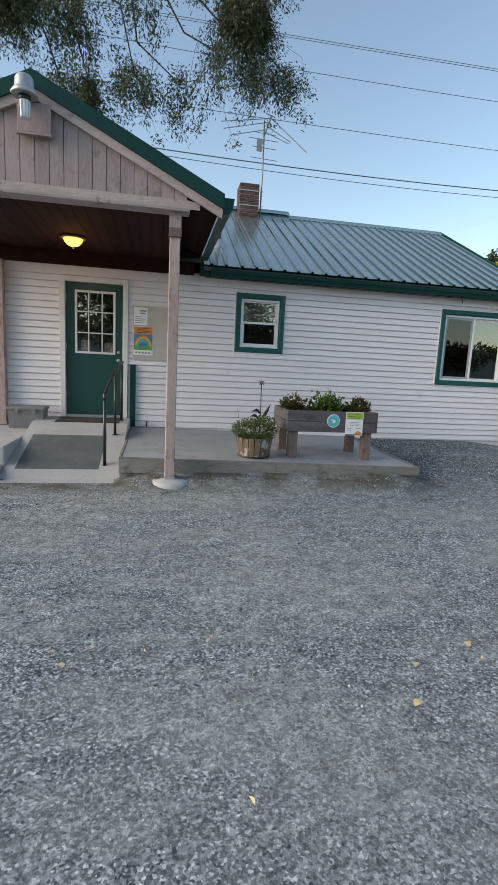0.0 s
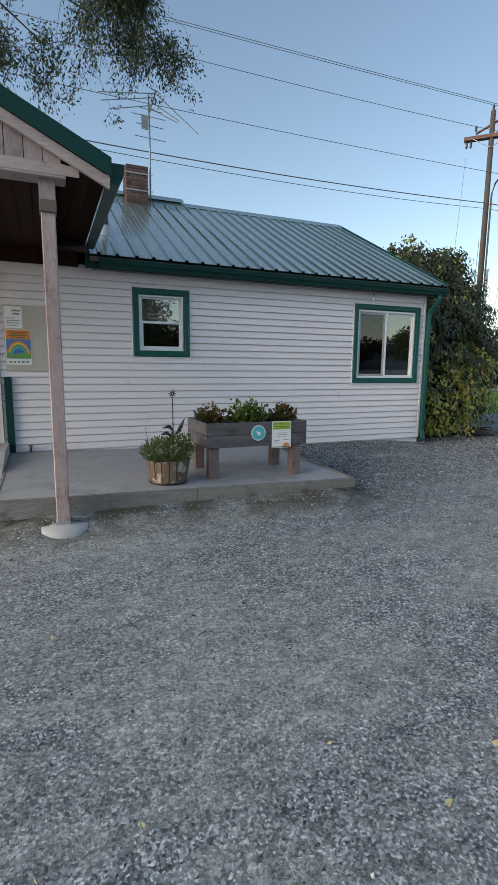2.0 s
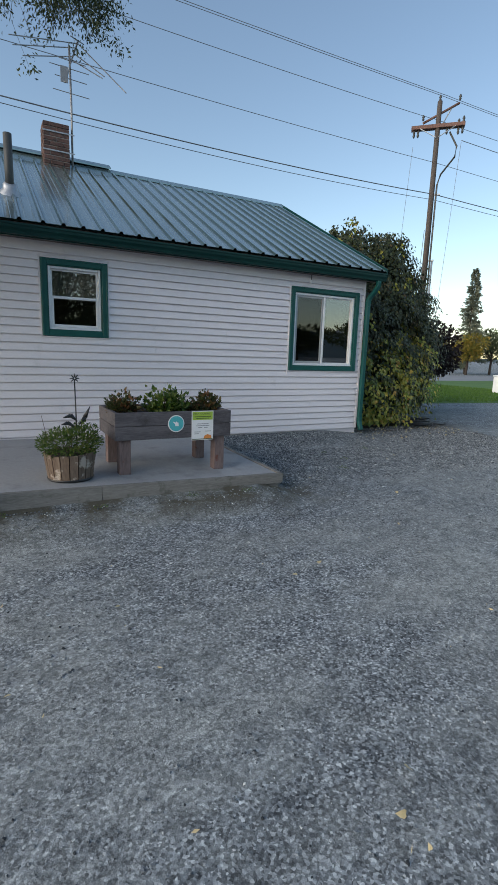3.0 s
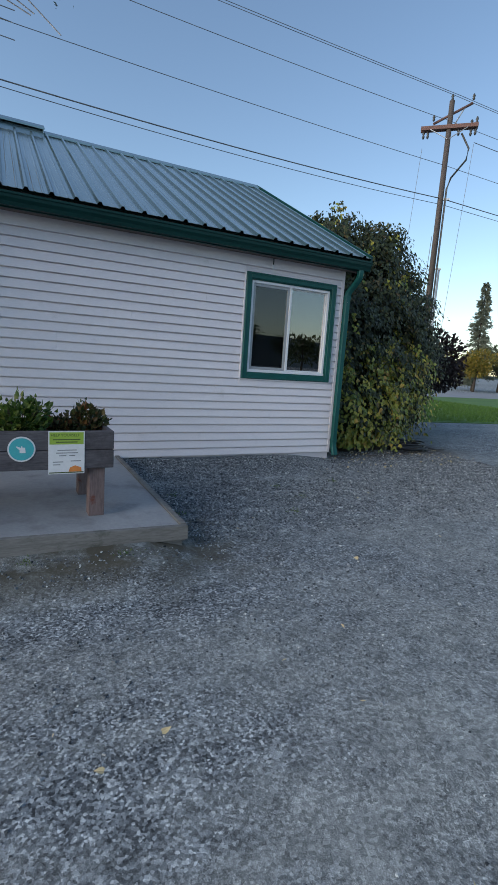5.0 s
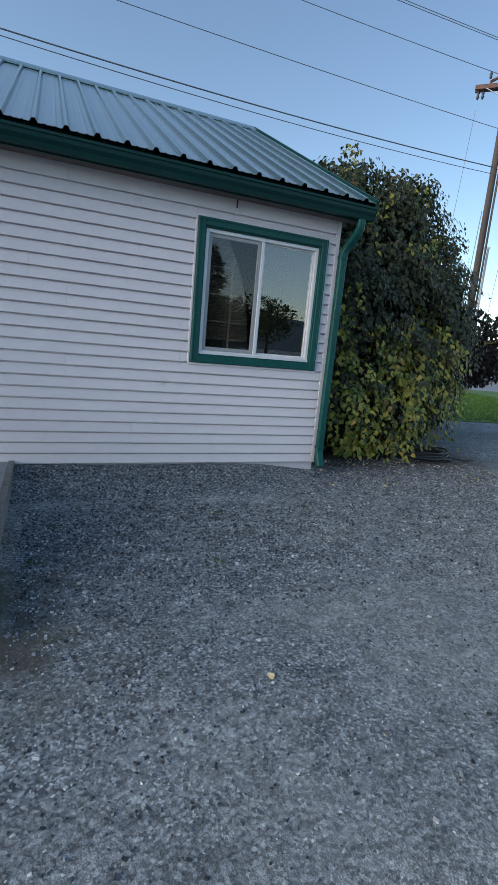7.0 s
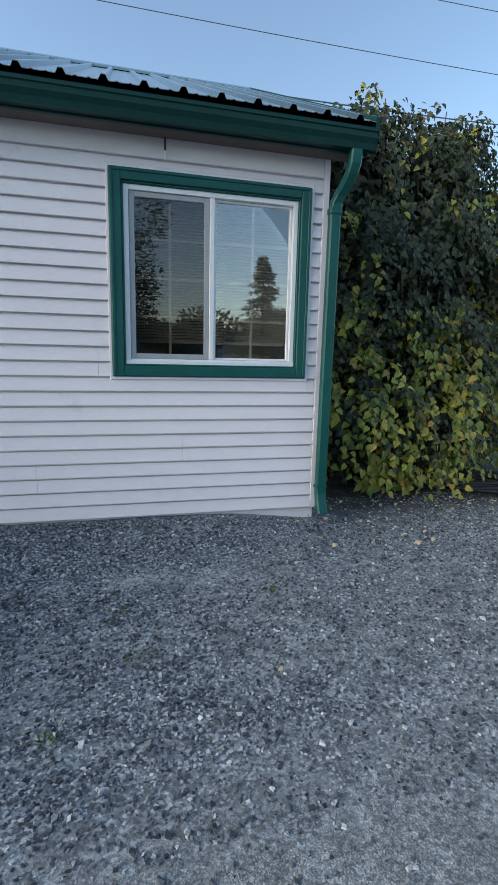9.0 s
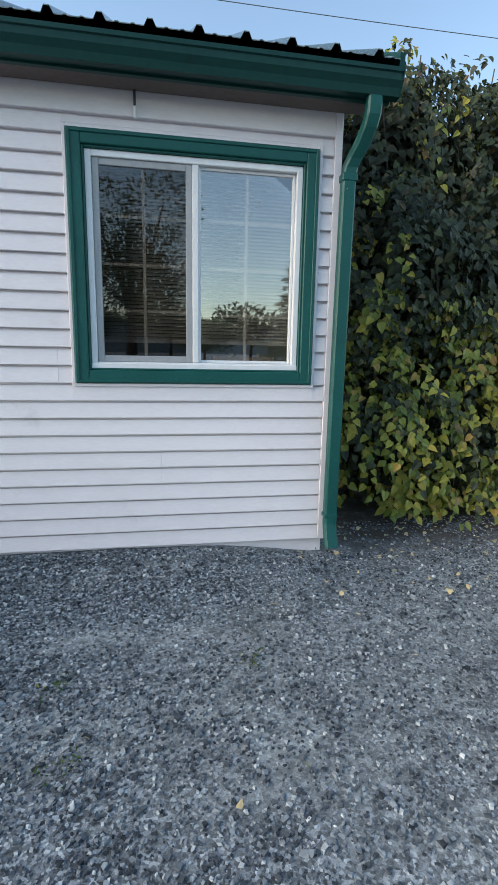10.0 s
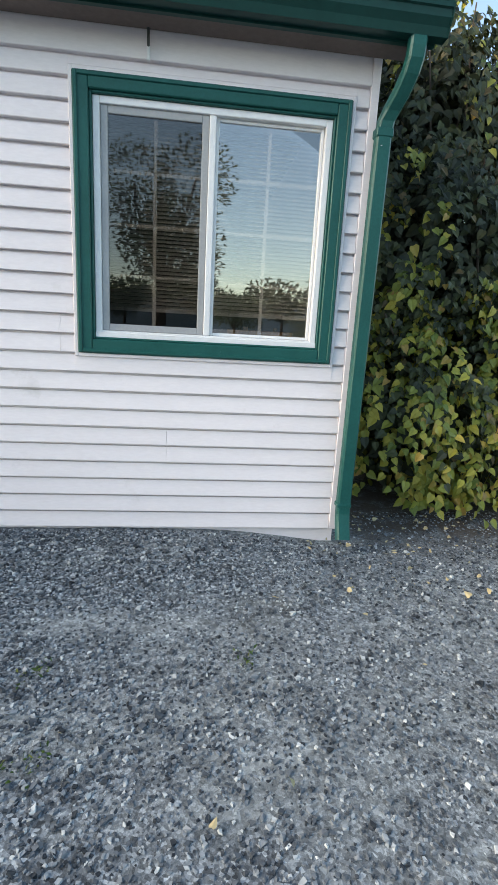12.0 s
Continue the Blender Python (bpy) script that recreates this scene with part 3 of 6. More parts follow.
obj("foundation", bx(LEFT, RIGHT - 0.03, WALL + 0.03, BACK - 0.03, 0.05, 0.36), M_FOUND, label="low rough concrete foundation under the siding", category="foundation", kind="structure")
obj("floor", bx(LEFT + 0.14, RIGHT - 0.14, WALL + 0.16, BACK - 0.16, 0.6, 0.66), M_ROOM, label="plain dark floor inside the house", category="floor", kind="structure")
obj("ceiling", bx(LEFT + 0.14, RIGHT - 0.14, WALL + 0.16, BACK - 0.16, 2.92, 2.98), M_ROOM, label="plain ceiling inside the house", category="ceiling", kind="structure")
obj("wall_inner", bx(LEFT + 0.14, RIGHT - 0.14, 11.0, 11.1, 0.66, 2.92), M_ROOM, label="plain dim partition wall inside the house", category="wall", kind="structure")


# ---------------------------------------------------------------- camera-side detail of the wall: lapped siding
def siding():
    """Lapped courses; each is cut at the trim and at a few butt joints."""
    course, z_low = 0.10065, 0.397
    blocked = [W1, W2, (DOOR[0] + 0.02, DOOR[1] - 0.02, 0.0, DOOR[3] - 0.02)]
    joints = [3.0, 3.9, 4.893, 1.2, 3.3, 4.325, 2.2, 3.3]
    k = 0
    z = z_low
    while z < 2.84:
        c1 = z + course if z < 2.75 else 2.985
        xs = sorted({-3.4, RIGHT - 0.035, *[b[0] - 0.02 for b in blocked], *[b[1] + 0.02 for b in blocked]})
        joint = joints[(k // 2) % len(joints)]
        runs = []
        for a, b in zip(xs, xs[1:]):
            lo, hi = z, c1
            for x0, x1, z0, z1 in blocked:
                if x0 < (a + b) / 2 < x1 and z1 + 0.02 > z and z0 - 0.02 < c1:
                    if z0 - 0.02 > z:
                        hi = z0 - 0.02
                    elif z1 + 0.02 < c1:
                        lo = z1 + 0.02
                    else:
                        lo = hi = 0
            if hi - lo < 0.012:
                continue
            if runs and runs[-1][1] == a and runs[-1][2:] == (lo, hi):
                runs[-1] = (runs[-1][0], b, lo, hi)
            else:
                runs.append((a, b, lo, hi))
        for a, b, lo, hi in runs:
            pieces = [(a, joint - 0.0006), (joint + 0.0006, b)] if a + 0.06 < joint < b - 0.06 else [(a, b)]
            for p, q in pieces:
                prof = [(WALL + 0.014, lo), (WALL - 0.017, lo), (WALL - 0.020, lo + 0.003)]
                prof += [(WALL - 0.002, hi - 0.013), (WALL + 0.012, hi - 0.011)] if hi == c1 else [(WALL - 0.010, hi)]
                prof.append((WALL + 0.014, hi))
                part("siding_course", prism(bmesh.new(), prof, p, q, "x"), M_SIDING, wall_south)
        z += course
        k += 1
    # corner post at the gable end
    bm = bmesh.new()
    box(bm, RIGHT - 0.033, RIGHT + 0.012, WALL - 0.018, WALL + 0.014, 0.392, 2.985, 0.004)
    part("corner_trim", bm, M_SIDING, wall_south)


siding()


# ---------------------------------------------------------------- roof
def roof_panel_mesh(width, length, t=0.004, rib=0.028):
    """A ribbed sheet lying along +y, ribs every 0.229 m."""
    pitch = 0.2286
    prof = []
    x = 0.0
    while x < width - 1e-6:
        for dx, z in ((0.0, 0.0), (0.022, 0.0), (0.028, 0.004), (0.040, 0.004), (0.046, 0.0), (0.084, 0.0), (0.100, rib), (0.124, rib), (0.140, 0.0), (0.176, 0.0), (0.182, 0.004), (0.194, 0.004), (0.200, 0.0)):
            if x + dx <= width:
                prof.append((x + dx, z))
        x += pitch
    prof.append((width, 0.0))
    bm = bmesh.new()
    prism(bm, prof + [(p[0], p[1] - t) for p in prof[::-1]], 0, length)
    return bm


def roof():
    top = thing("roof", "green ribbed metal gable roof of the house", "roof", kind="structure")
    run = RIDGE_Y - 7.66
    length = math.hypot(run, RIDGE_Z - EAVE_Z)
    ang = math.degrees(math.atan2(RIDGE_Z - EAVE_Z, run))
    mesh = None
    x = 6.13 - 0.9144
    # under the porch roof the sheets begin behind the wall
    cut = 0.36 / math.cos(radians(ang))
    inner = None
    while x > LEFT - 0.9:
        for side in (0, 1):
            if side == 0 and x < -0.5:
                if inner is None:
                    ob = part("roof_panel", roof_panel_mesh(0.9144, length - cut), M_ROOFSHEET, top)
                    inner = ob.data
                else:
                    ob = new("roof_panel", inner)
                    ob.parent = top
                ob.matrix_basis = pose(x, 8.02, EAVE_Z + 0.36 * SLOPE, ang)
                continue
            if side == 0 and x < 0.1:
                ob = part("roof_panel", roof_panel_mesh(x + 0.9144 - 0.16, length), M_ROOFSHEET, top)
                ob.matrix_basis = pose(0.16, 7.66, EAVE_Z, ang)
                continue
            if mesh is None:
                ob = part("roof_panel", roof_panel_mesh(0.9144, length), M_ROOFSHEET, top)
                mesh = ob.data
            else:
                ob = new("roof_panel", mesh)
                ob.parent = top
            ob.matrix_basis = pose(x, 7.66, EAVE_Z, ang) if side == 0 else pose(x + 0.9144, 2 * RIDGE_Y - 7.66, EAVE_Z, ang, 0, 180)
        x -= 0.9144
    # ridge caps: the old part over the chimney sits higher
    for name, x0, x1, lift in (("ridge_cap", 2.33, 6.15, 0.035), ("ridge_cap", LEFT, 2.33, 0.11)):
        w = 0.16
        prof = [(RIDGE_Y - w, RIDGE_Z + lift - w * SLOPE), (RIDGE_Y, RIDGE_Z + lift + 0.01), (RIDGE_Y + w, RIDGE_Z + lift - w * SLOPE), (RIDGE_Y + w, RIDGE_Z + lift - w * SLOPE - 0.025), (RIDGE_Y, RIDGE_Z + lift - 0.02), (RIDGE_Y - w, RIDGE_Z + lift - w * SLOPE - 0.025)]
        part(name, prism(bmesh.new(), prof, x0, x1, "x"), M_ROOF, top)
    prof = [(RIDGE_Y - 0.5, RIDGE_Z - 0.5 * SLOPE - 0.01), (RIDGE_Y, RIDGE_Z + 0.08), (RIDGE_Y + 0.5, RIDGE_Z - 0.5 * SLOPE - 0.01)]
    part("raised_ridge", prism(bmesh.new(), prof, LEFT, 2.31, "x"), M_ROOF, top)
    # rake trim along the gable end
    for y0, y1 in ((7.67, RIDGE_Y), (2 * RIDGE_Y - 7.67, RIDGE_Y)):
        prof = [(y0, EAVE_Z - 0.06), (y0, EAVE_Z + 0.035), (y1, RIDGE_Z + 0.045), (y1, RIDGE_Z - 0.11)]
        part("rake_trim", prism(bmesh.new(), prof, 6.132, 6.16, "x"), M_DARKGREEN, top)
    # deck under the sheets, closing the attic
    prof = [(7.72, EAVE_Z - 0.02), (RIDGE_Y, RIDGE_Z - 0.03), (2 * RIDGE_Y - 7.72, EAVE_Z - 0.02), (2 * RIDGE_Y - 7.72, EAVE_Z - 0.08), (RIDGE_Y, RIDGE_Z - 0.10), (7.72, EAVE_Z - 0.08)]
    part("roof_deck", prism(bmesh.new(), prof, 0.16, 6.128, "x"), M_SOFFIT, top)
    lift = 0.30 * SLOPE
    prof = [(8.02, EAVE_Z - 0.02 + lift), *prof[1:5], (8.02, EAVE_Z - 0.08 + lift)]
    part("roof_deck", prism(bmesh.new(), prof, LEFT - 0.2, 0.158, "x"), M_SOFFIT, top)
    return top


roof()
obj("soffit", bx(0.2, 6.125, 7.795, WALL - 0.024, 2.935, 2.95), M_SOFFIT, label="brown boarded soffit under the eaves", category="soffit", kind="structure")
obj("fascia", bx(0.1, 6.128, 7.765, 7.792, 2.925, 3.11), M_DARKGREEN, label="dark green fascia board under the roof edge", category="fascia", kind="structure")


def gutter():
    top = thing("gutter", "dark green metal gutter with a downspout at its end", "gutter", kind="structure")
    prof = [(7.763, 2.935), (7.705, 2.935), (7.695, 2.970), (7.675, 3.000), (7.672, 3.030), (7.662, 3.035), (7.662, 3.055), (7.676, 3.055), (7.680, 3.040), (7.684, 3.000), (7.704, 2.973), (7.712, 2.943), (7.757, 2.943), (7.757, 3.055), (7.763, 3.055)]
    part("gutter_trough", prism(bmesh.new(), prof, 0.27, 6.155, "x"), M_DARKGREEN, top)
    part("end_cap", prism(bmesh.new(), [(7.763, 2.933), (7.703, 2.933), (7.692, 2.970), (7.672, 3.000), (7.66, 3.055), (7.763, 3.057)], 6.156, 6.162, "x"), M_DARKGREEN, top)
    # downspout: rectangular pipe in an S from the gutter to the wall, then down to a shoe
    path = [(6.03, 7.735, 2.94), (6.03, 7.735, 2.90), (6.03, 7.742, 2.86), (6.025, 7.765, 2.81), (6.01, 7.815, 2.745), (5.99, 7.862, 2.69), (5.972, 7.885, 2.64), (5.965, 7.89, 2.58), (5.96, 7.89, 1.5), (5.957, 7.89, 0.62), (5.957, 7.887, 0.52), (5.957, 7.87, 0.46), (5.957, 7.83, 0.37)]
    bm = bmesh.new()
    rings = []
    for i, p in enumerate(path):
        a, b = Vector(path[max(i - 1, 0)]), Vector(path[min(i + 1, len(path) - 1)])
        way = (b - a).normalized()
        up = Vector((1, 0, 0)).cross(way).normalized()
        p = Vector(p)
        ring = []
        for u, v in ((-0.040, -0.02), (-0.030, -0.03), (0.030, -0.03), (0.040, -0.02), (0.040, 0.02), (0.030, 0.03), (-0.030, 0.03), (-0.040, 0.02)):
            ring.append(bm.verts.new(p + Vector((u, 0, 0)) + up * v))
        rings.append(ring)
    for a, b in zip(rings, rings[1:]):
        for k in range(8):
            bm.faces.new((a[k], a[(k + 1) % 8], b[(k + 1) % 8], b[k]))
    bm.faces.new(rings[0])
    bmesh.ops.recalc_face_normals(bm, faces=bm.faces[:])
    part("downspout", bm, M_GREEN, top, "glossy green rectangular downspout")
    part("collar", bx(5.920, 6.010, 7.856, 7.924, 2.56, 2.605, bevel=0.006), M_GREEN, top)
    part("collar", bx(5.911, 5.999, 7.856, 7.924, 0.56, 0.59, bevel=0.006), M_GREEN, top)
    part("screw", lathe(bmesh.new(), [(0.004, 0), (0.004, 0.003)], (5.95, 7.853, 2.515), 8), M_STEEL, top)
    return top


gutter()


def chimney():
    top = thing("chimney", "crumbling sooty red brick chimney on the ridge", "chimney", kind="structure")
    x0, x1, y0, y1 = 1.13, 1.56, 10.85, 11.28
    part("core", bx(x0 + 0.012, x1 - 0.012, y0 + 0.012, y1 - 0.012, 4.55, 5.44), M_MORTAR, top)
    rng = random.Random(3)
    z = 4.62
    k = 0
    while z < 5.44:
        off = 0.0 if k % 2 else 0.11
        for y in (y0, y1 - 0.1):
            x = x0
            cuts = [x0] + [c for c in (x0 + off + 0.0, x0 + off + 0.215) if x0 + 0.05 < c < x1 - 0.05] + [x1]
            for a, b in zip(cuts, cuts[1:]):
                j = rng.uniform(-0.006, 0.006)
                part("brick", bx(a + 0.004, b - 0.004, y + j, y + 0.1 + j, z, z + 0.062, bevel=0.006), M_BRICK, top)
        for x in (x0, x1 - 0.1):
            j = rng.uniform(-0.004, 0.004)
            part("brick", bx(x + j, x + 0.1 + j, y0 + 0.108, (y0 + y1) / 2 - 0.004, z, z + 0.062, bevel=0.006), M_BRICK, top)
            part("brick", bx(x + j, x + 0.1 + j, (y0 + y1) / 2 + 0.004, y1 - 0.108, z, z + 0.062, bevel=0.006), M_BRICK, top)
        z += 0.075
        k += 1
    return top


chimney()


def antenna():
    top = thing("tv_antenna", "old bent aluminium television antenna on a mast strapped to the chimney", "antenna", at=(1.62, 11.0, 5.0))
    part("mast", tube(bmesh.new(), [(0, 0, -0.25), (0.01, 0, 0.8), (0.0, 0, 1.75)], 0.018, 8), M_ANT, top)
    part("boom", tube(bmesh.new(), [(-0.12, -0.25, 1.05), (0.02, -0.05, 1.5), (0.19, 0.2, 1.98)], 0.014, 6), M_ANT, top)
    for a, b in (((0.15, 0.15, 1.9), (-0.95, -0.2, 1.55)), ((0.12, 0.1, 1.8), (-0.9, -0.2, 1.42)), ((0.05, 0.0, 1.6), (-0.75, -0.1, 1.35)), ((0.15, 0.15, 1.92), (0.9, -0.3, 1.12)), ((0.08, 0.05, 1.68), (0.55, -0.2, 1.33)), ((0.02, 0, 1.55), (0.5, -0.25, 1.27)), ((0.05, 0.15, 1.99), (0.29, 0.25, 1.97))):
        part("element", tube(bmesh.new(), [a, b], 0.009, 5), M_ANT, top)
    for z, w, c in ((1.36, 0.32, -0.02), (1.20, 0.26, 0.0), (1.48, 0.22, 0.03), (0.98, 0.3, 0.0)):
        part("element", tube(bmesh.new(), [(c - w, -0.1, z), (c + w, -0.1, z - 0.02)], 0.007, 5), M_ANT, top)
    for z in (-0.02, 0.28):
        part("strap", bx(-0.5, 0.02, -0.165, -0.16, z, z + 0.02), M_STEEL, top)
    part("reflector", bx(-0.19, -0.07, -0.25, -0.24, 1.05, 1.3), M_ANT, top)


antenna()


def vent_pipe():
    z = EAVE_Z + SLOPE * (8.68 - 7.66)
    top = thing("vent_pipe", "dark plumbing vent pipe with a crumpled flashing on the roof", "vent pipe", at=(0.47, 8.68, z))
    part("pipe", tube(bmesh.new(), [(0, 0, -0.1), (0, 0, 0.72)], 0.052, 14), M_PIPE, top)
    bm = lathe(bmesh.new(), [(0.15, -0.07), (0.14, 0.0), (0.09, 0.05), (0.075, 0.10), (0.06, 0.13)], (0, 0, 0), 14)
    for v in bm.verts:
        v.co += Vector((noise.noise(v.co * 13) * 0.02, noise.noise(v.co * 11 + Vector((3, 0, 0))) * 0.02, v.co.y * SLOPE))
    part("flashing", bm, M_STEEL, top, "crumpled grey flashing boot")


vent_pipe()


# ---------------------------------------------------------------- windows
def trim_frame(bm, x0, x1, z0, z1, w, ya, yb, bevel=0.003):
    """A mitre-less frame: two uprights, head and sill butted between them."""
    box(bm, x0, x0 + w, ya, yb, z0, z1, bevel)
    box(bm, x1 - w, x1, ya, yb, z0, z1, bevel)
    box(bm, x0 + w, x1 - w, ya, yb, z1 - w, z1, bevel)
    box(bm, x0 + w, x1 - w, ya, yb, z0, z0 + w, bevel)
    return bm


def sash(top, name, x0, x1, z0, z1, w, ya, yb, material, glass, cols, rows, gx=0.009, label=""):
    s = part(name, trim_frame(bmesh.new(), x0, x1, z0, z1, w, ya, yb), material, top, label)
    y = (ya + yb) / 2
    ix0, ix1, iz0, iz1 = x0 + w, x1 - w, z0 + w, z1 - w
    p = part("pane", bx(ix0 - 0.004, ix1 + 0.004, y, y + 0.004, iz0 - 0.004, iz1 + 0.004), glass, s)
    p.visible_shadow = False
    for i in range(1, cols):
        c = ix0 + (ix1 - ix0) * i / cols
        part("grid_bar", bx(c - gx, c + gx, y + 0.006, y + 0.010, iz0, iz1), M_WHITE, s)
    for i in range(1, rows):
        c = iz0 + (iz1 - iz0) * i / rows
        part("grid_bar", bx(ix0, ix1, y + 0.0055, y + 0.0095, c - gx * 0.8, c + gx * 0.8), M_WHITE, s)
    return s


def casing(top, W):
    x0, x1, z0, z1 = W
    part("channel", trim_frame(bmesh.new(), x0 - 0.02, x1 + 0.02, z0 - 0.02, z1 + 0.02, 0.0195, WALL - 0.024, WALL + 0.013), M_SIDING, top, "pale vinyl channel round the casing")
    part("casing", trim_frame(bmesh.new(), x0, x1, z0, z1, 0.075, WALL - 0.036, WALL + 0.02, 0.005), M_GREEN, top, "green painted wooden casing with chipped paint")
    part("casing_bead", trim_frame(bmesh.new(), x0 + 0.006, x1 - 0.006, z0 + 0.006, z1 - 0.006, 0.018, WALL - 0.044, WALL - 0.034, 0.003), M_GREEN, top)
    part("reveal", trim_frame(bmesh.new(), x0 + 0.0752, x1 - 0.0752, z0 + 0.0752, z1 - 0.0752, 0.012, WALL - 0.02, WALL + 0.09), M_GREEN, top)


def window_slider():
    top = thing("window_2", "white sliding window in a green casing, half-lowered blinds behind", "window", kind="structure")
    casing(top, W2)
    x0, x1, z0, z1 = W2[0] + 0.088, W2[1] - 0.088, W2[2] + 0.088, W2[3] - 0.088
    part("window_frame", trim_frame(bmesh.new(), x0, x1, z0, z1, 0.034, WALL - 0.002, WALL + 0.08), M_WHITE, top)
    part("window_sill", bx(x0, x1, WALL - 0.014, WALL - 0.003, z0 - 0.004, z0 + 0.026, bevel=0.003), M_WHITE, top)
    mid = (x0 + x1) / 2 - 0.012
    sash(top, "screen_sash", x0 + 0.035, mid - 0.018, z0 + 0.035, z1 - 0.035, 0.036, WALL + 0.012, WALL + 0.03, M_GREYFRAME, M_GLASSDARK, 2, 4, label="sliding sash behind a grey insect screen")
    sash(top, "fixed_sash", mid + 0.018, x1 - 0.035, z0 + 0.035, z1 - 0.035, 0.016, WALL + 0.03, WALL + 0.05, M_WHITE, M_GLASS, 2, 4)
    part("meeting_rail", bx(mid - 0.0175, mid + 0.0175, WALL + 0.002, WALL + 0.055, z0 + 0.0345, z1 - 0.0345, bevel=0.004), M_WHITE, top)
    part("interior_sill", bx(x0 - 0.05, x1 + 0.05, WALL + 0.162, WALL + 0.30, z0 - 0.03, z0 + 0.0), M_WHITE, top)
    blind = thing("window_blind", "pale horizontal slat blind lowered almost to the sill", "blind")
    z = z1 - 0.06
    mesh = None
    part("headrail", bx(x0 + 0.01, x1 - 0.01, WALL + 0.10, WALL + 0.14, z1 - 0.055, z1 - 0.015), M_BLIND, blind)
    while z > z0 + 0.155:
        if mesh is None:
            bm = bmesh.new()
            prism(bm, [(-0.012, -0.006), (0.0, 0.002), (0.012, 0.010), (0.012, 0.0085), (0.0, 0.0005), (-0.012, -0.0075)], x0 + 0.02, x1 - 0.02, "x")
            ob = part("slat", bm, M_BLIND, blind)
            mesh = ob.data
        else:
            ob = new("slat", mesh)
            ob.parent = blind
        ob.location = (0, WALL + 0.12, z)
        z -= 0.0205
    part("bottom_rail", bx(x0 + 0.02, x1 - 0.02, WALL + 0.107, WALL + 0.133, z - 0.005, z + 0.012), M_BLIND, blind)
    b = thing("wooden_box", "small tan wooden box on the inside window sill", "box", at=(5.42, WALL + 0.22, z0))
    part("body", bx(-0.19, 0.20, -0.04, 0.04, 0.0, 0.075, bevel=0.003), M_BOXWOOD, b)
    for dx in (-0.08, 0.1):
        part("knob", lathe(bmesh.new(), [(0.014, 0), (0.014, 0.02)], (dx, 0, 0.075), 10), M_BOXWOOD, b)


window_slider()


def window_hung():
    top = thing("window_1", "small white single-hung window in a green casing, shade half down", "window", kind="structure")
    casing(top, W1)
    x0, x1, z0, z1 = W1[0] + 0.088, W1[1] - 0.088, W1[2] + 0.088, W1[3] - 0.088
    part("window_frame", trim_frame(bmesh.new(), x0, x1, z0, z1, 0.028, WALL - 0.002, WALL + 0.08), M_WHITE, top)
    part("window_sill", bx(x0, x1, WALL - 0.014, WALL - 0.003, z0 - 0.004, z0 + 0.022, bevel=0.003), M_WHITE, top)
    mid = (z0 + z1) / 2 + 0.01
    sash(top, "upper_sash", x0 + 0.029, x1 - 0.029, mid - 0.018, z1 - 0.029, 0.024, WALL + 0.036, WALL + 0.056, M_WHITE, M_GLASS, 1, 1)
    sash(top, "lower_sash", x0 + 0.029, x1 - 0.029, z0 + 0.029, mid + 0.018, 0.034, WALL + 0.010, WALL + 0.034, M_WHITE, M_GLASSDARK, 1, 1)
    obj("roller_blind", bx(x0 + 0.01, x1 - 0.01, WALL + 0.10, WALL + 0.106, mid - 0.02, z1), M_SHADE, label="white roller shade drawn over the upper sash", category="shade")


window_hung()


# ---------------------------------------------------------------- porch
POST_Y, APEX_X, APEX_Z, PORCH_EAVE_X, PORCH_EAVE_Z = 5.36, -1.73, 4.23, 0.13, 3.33


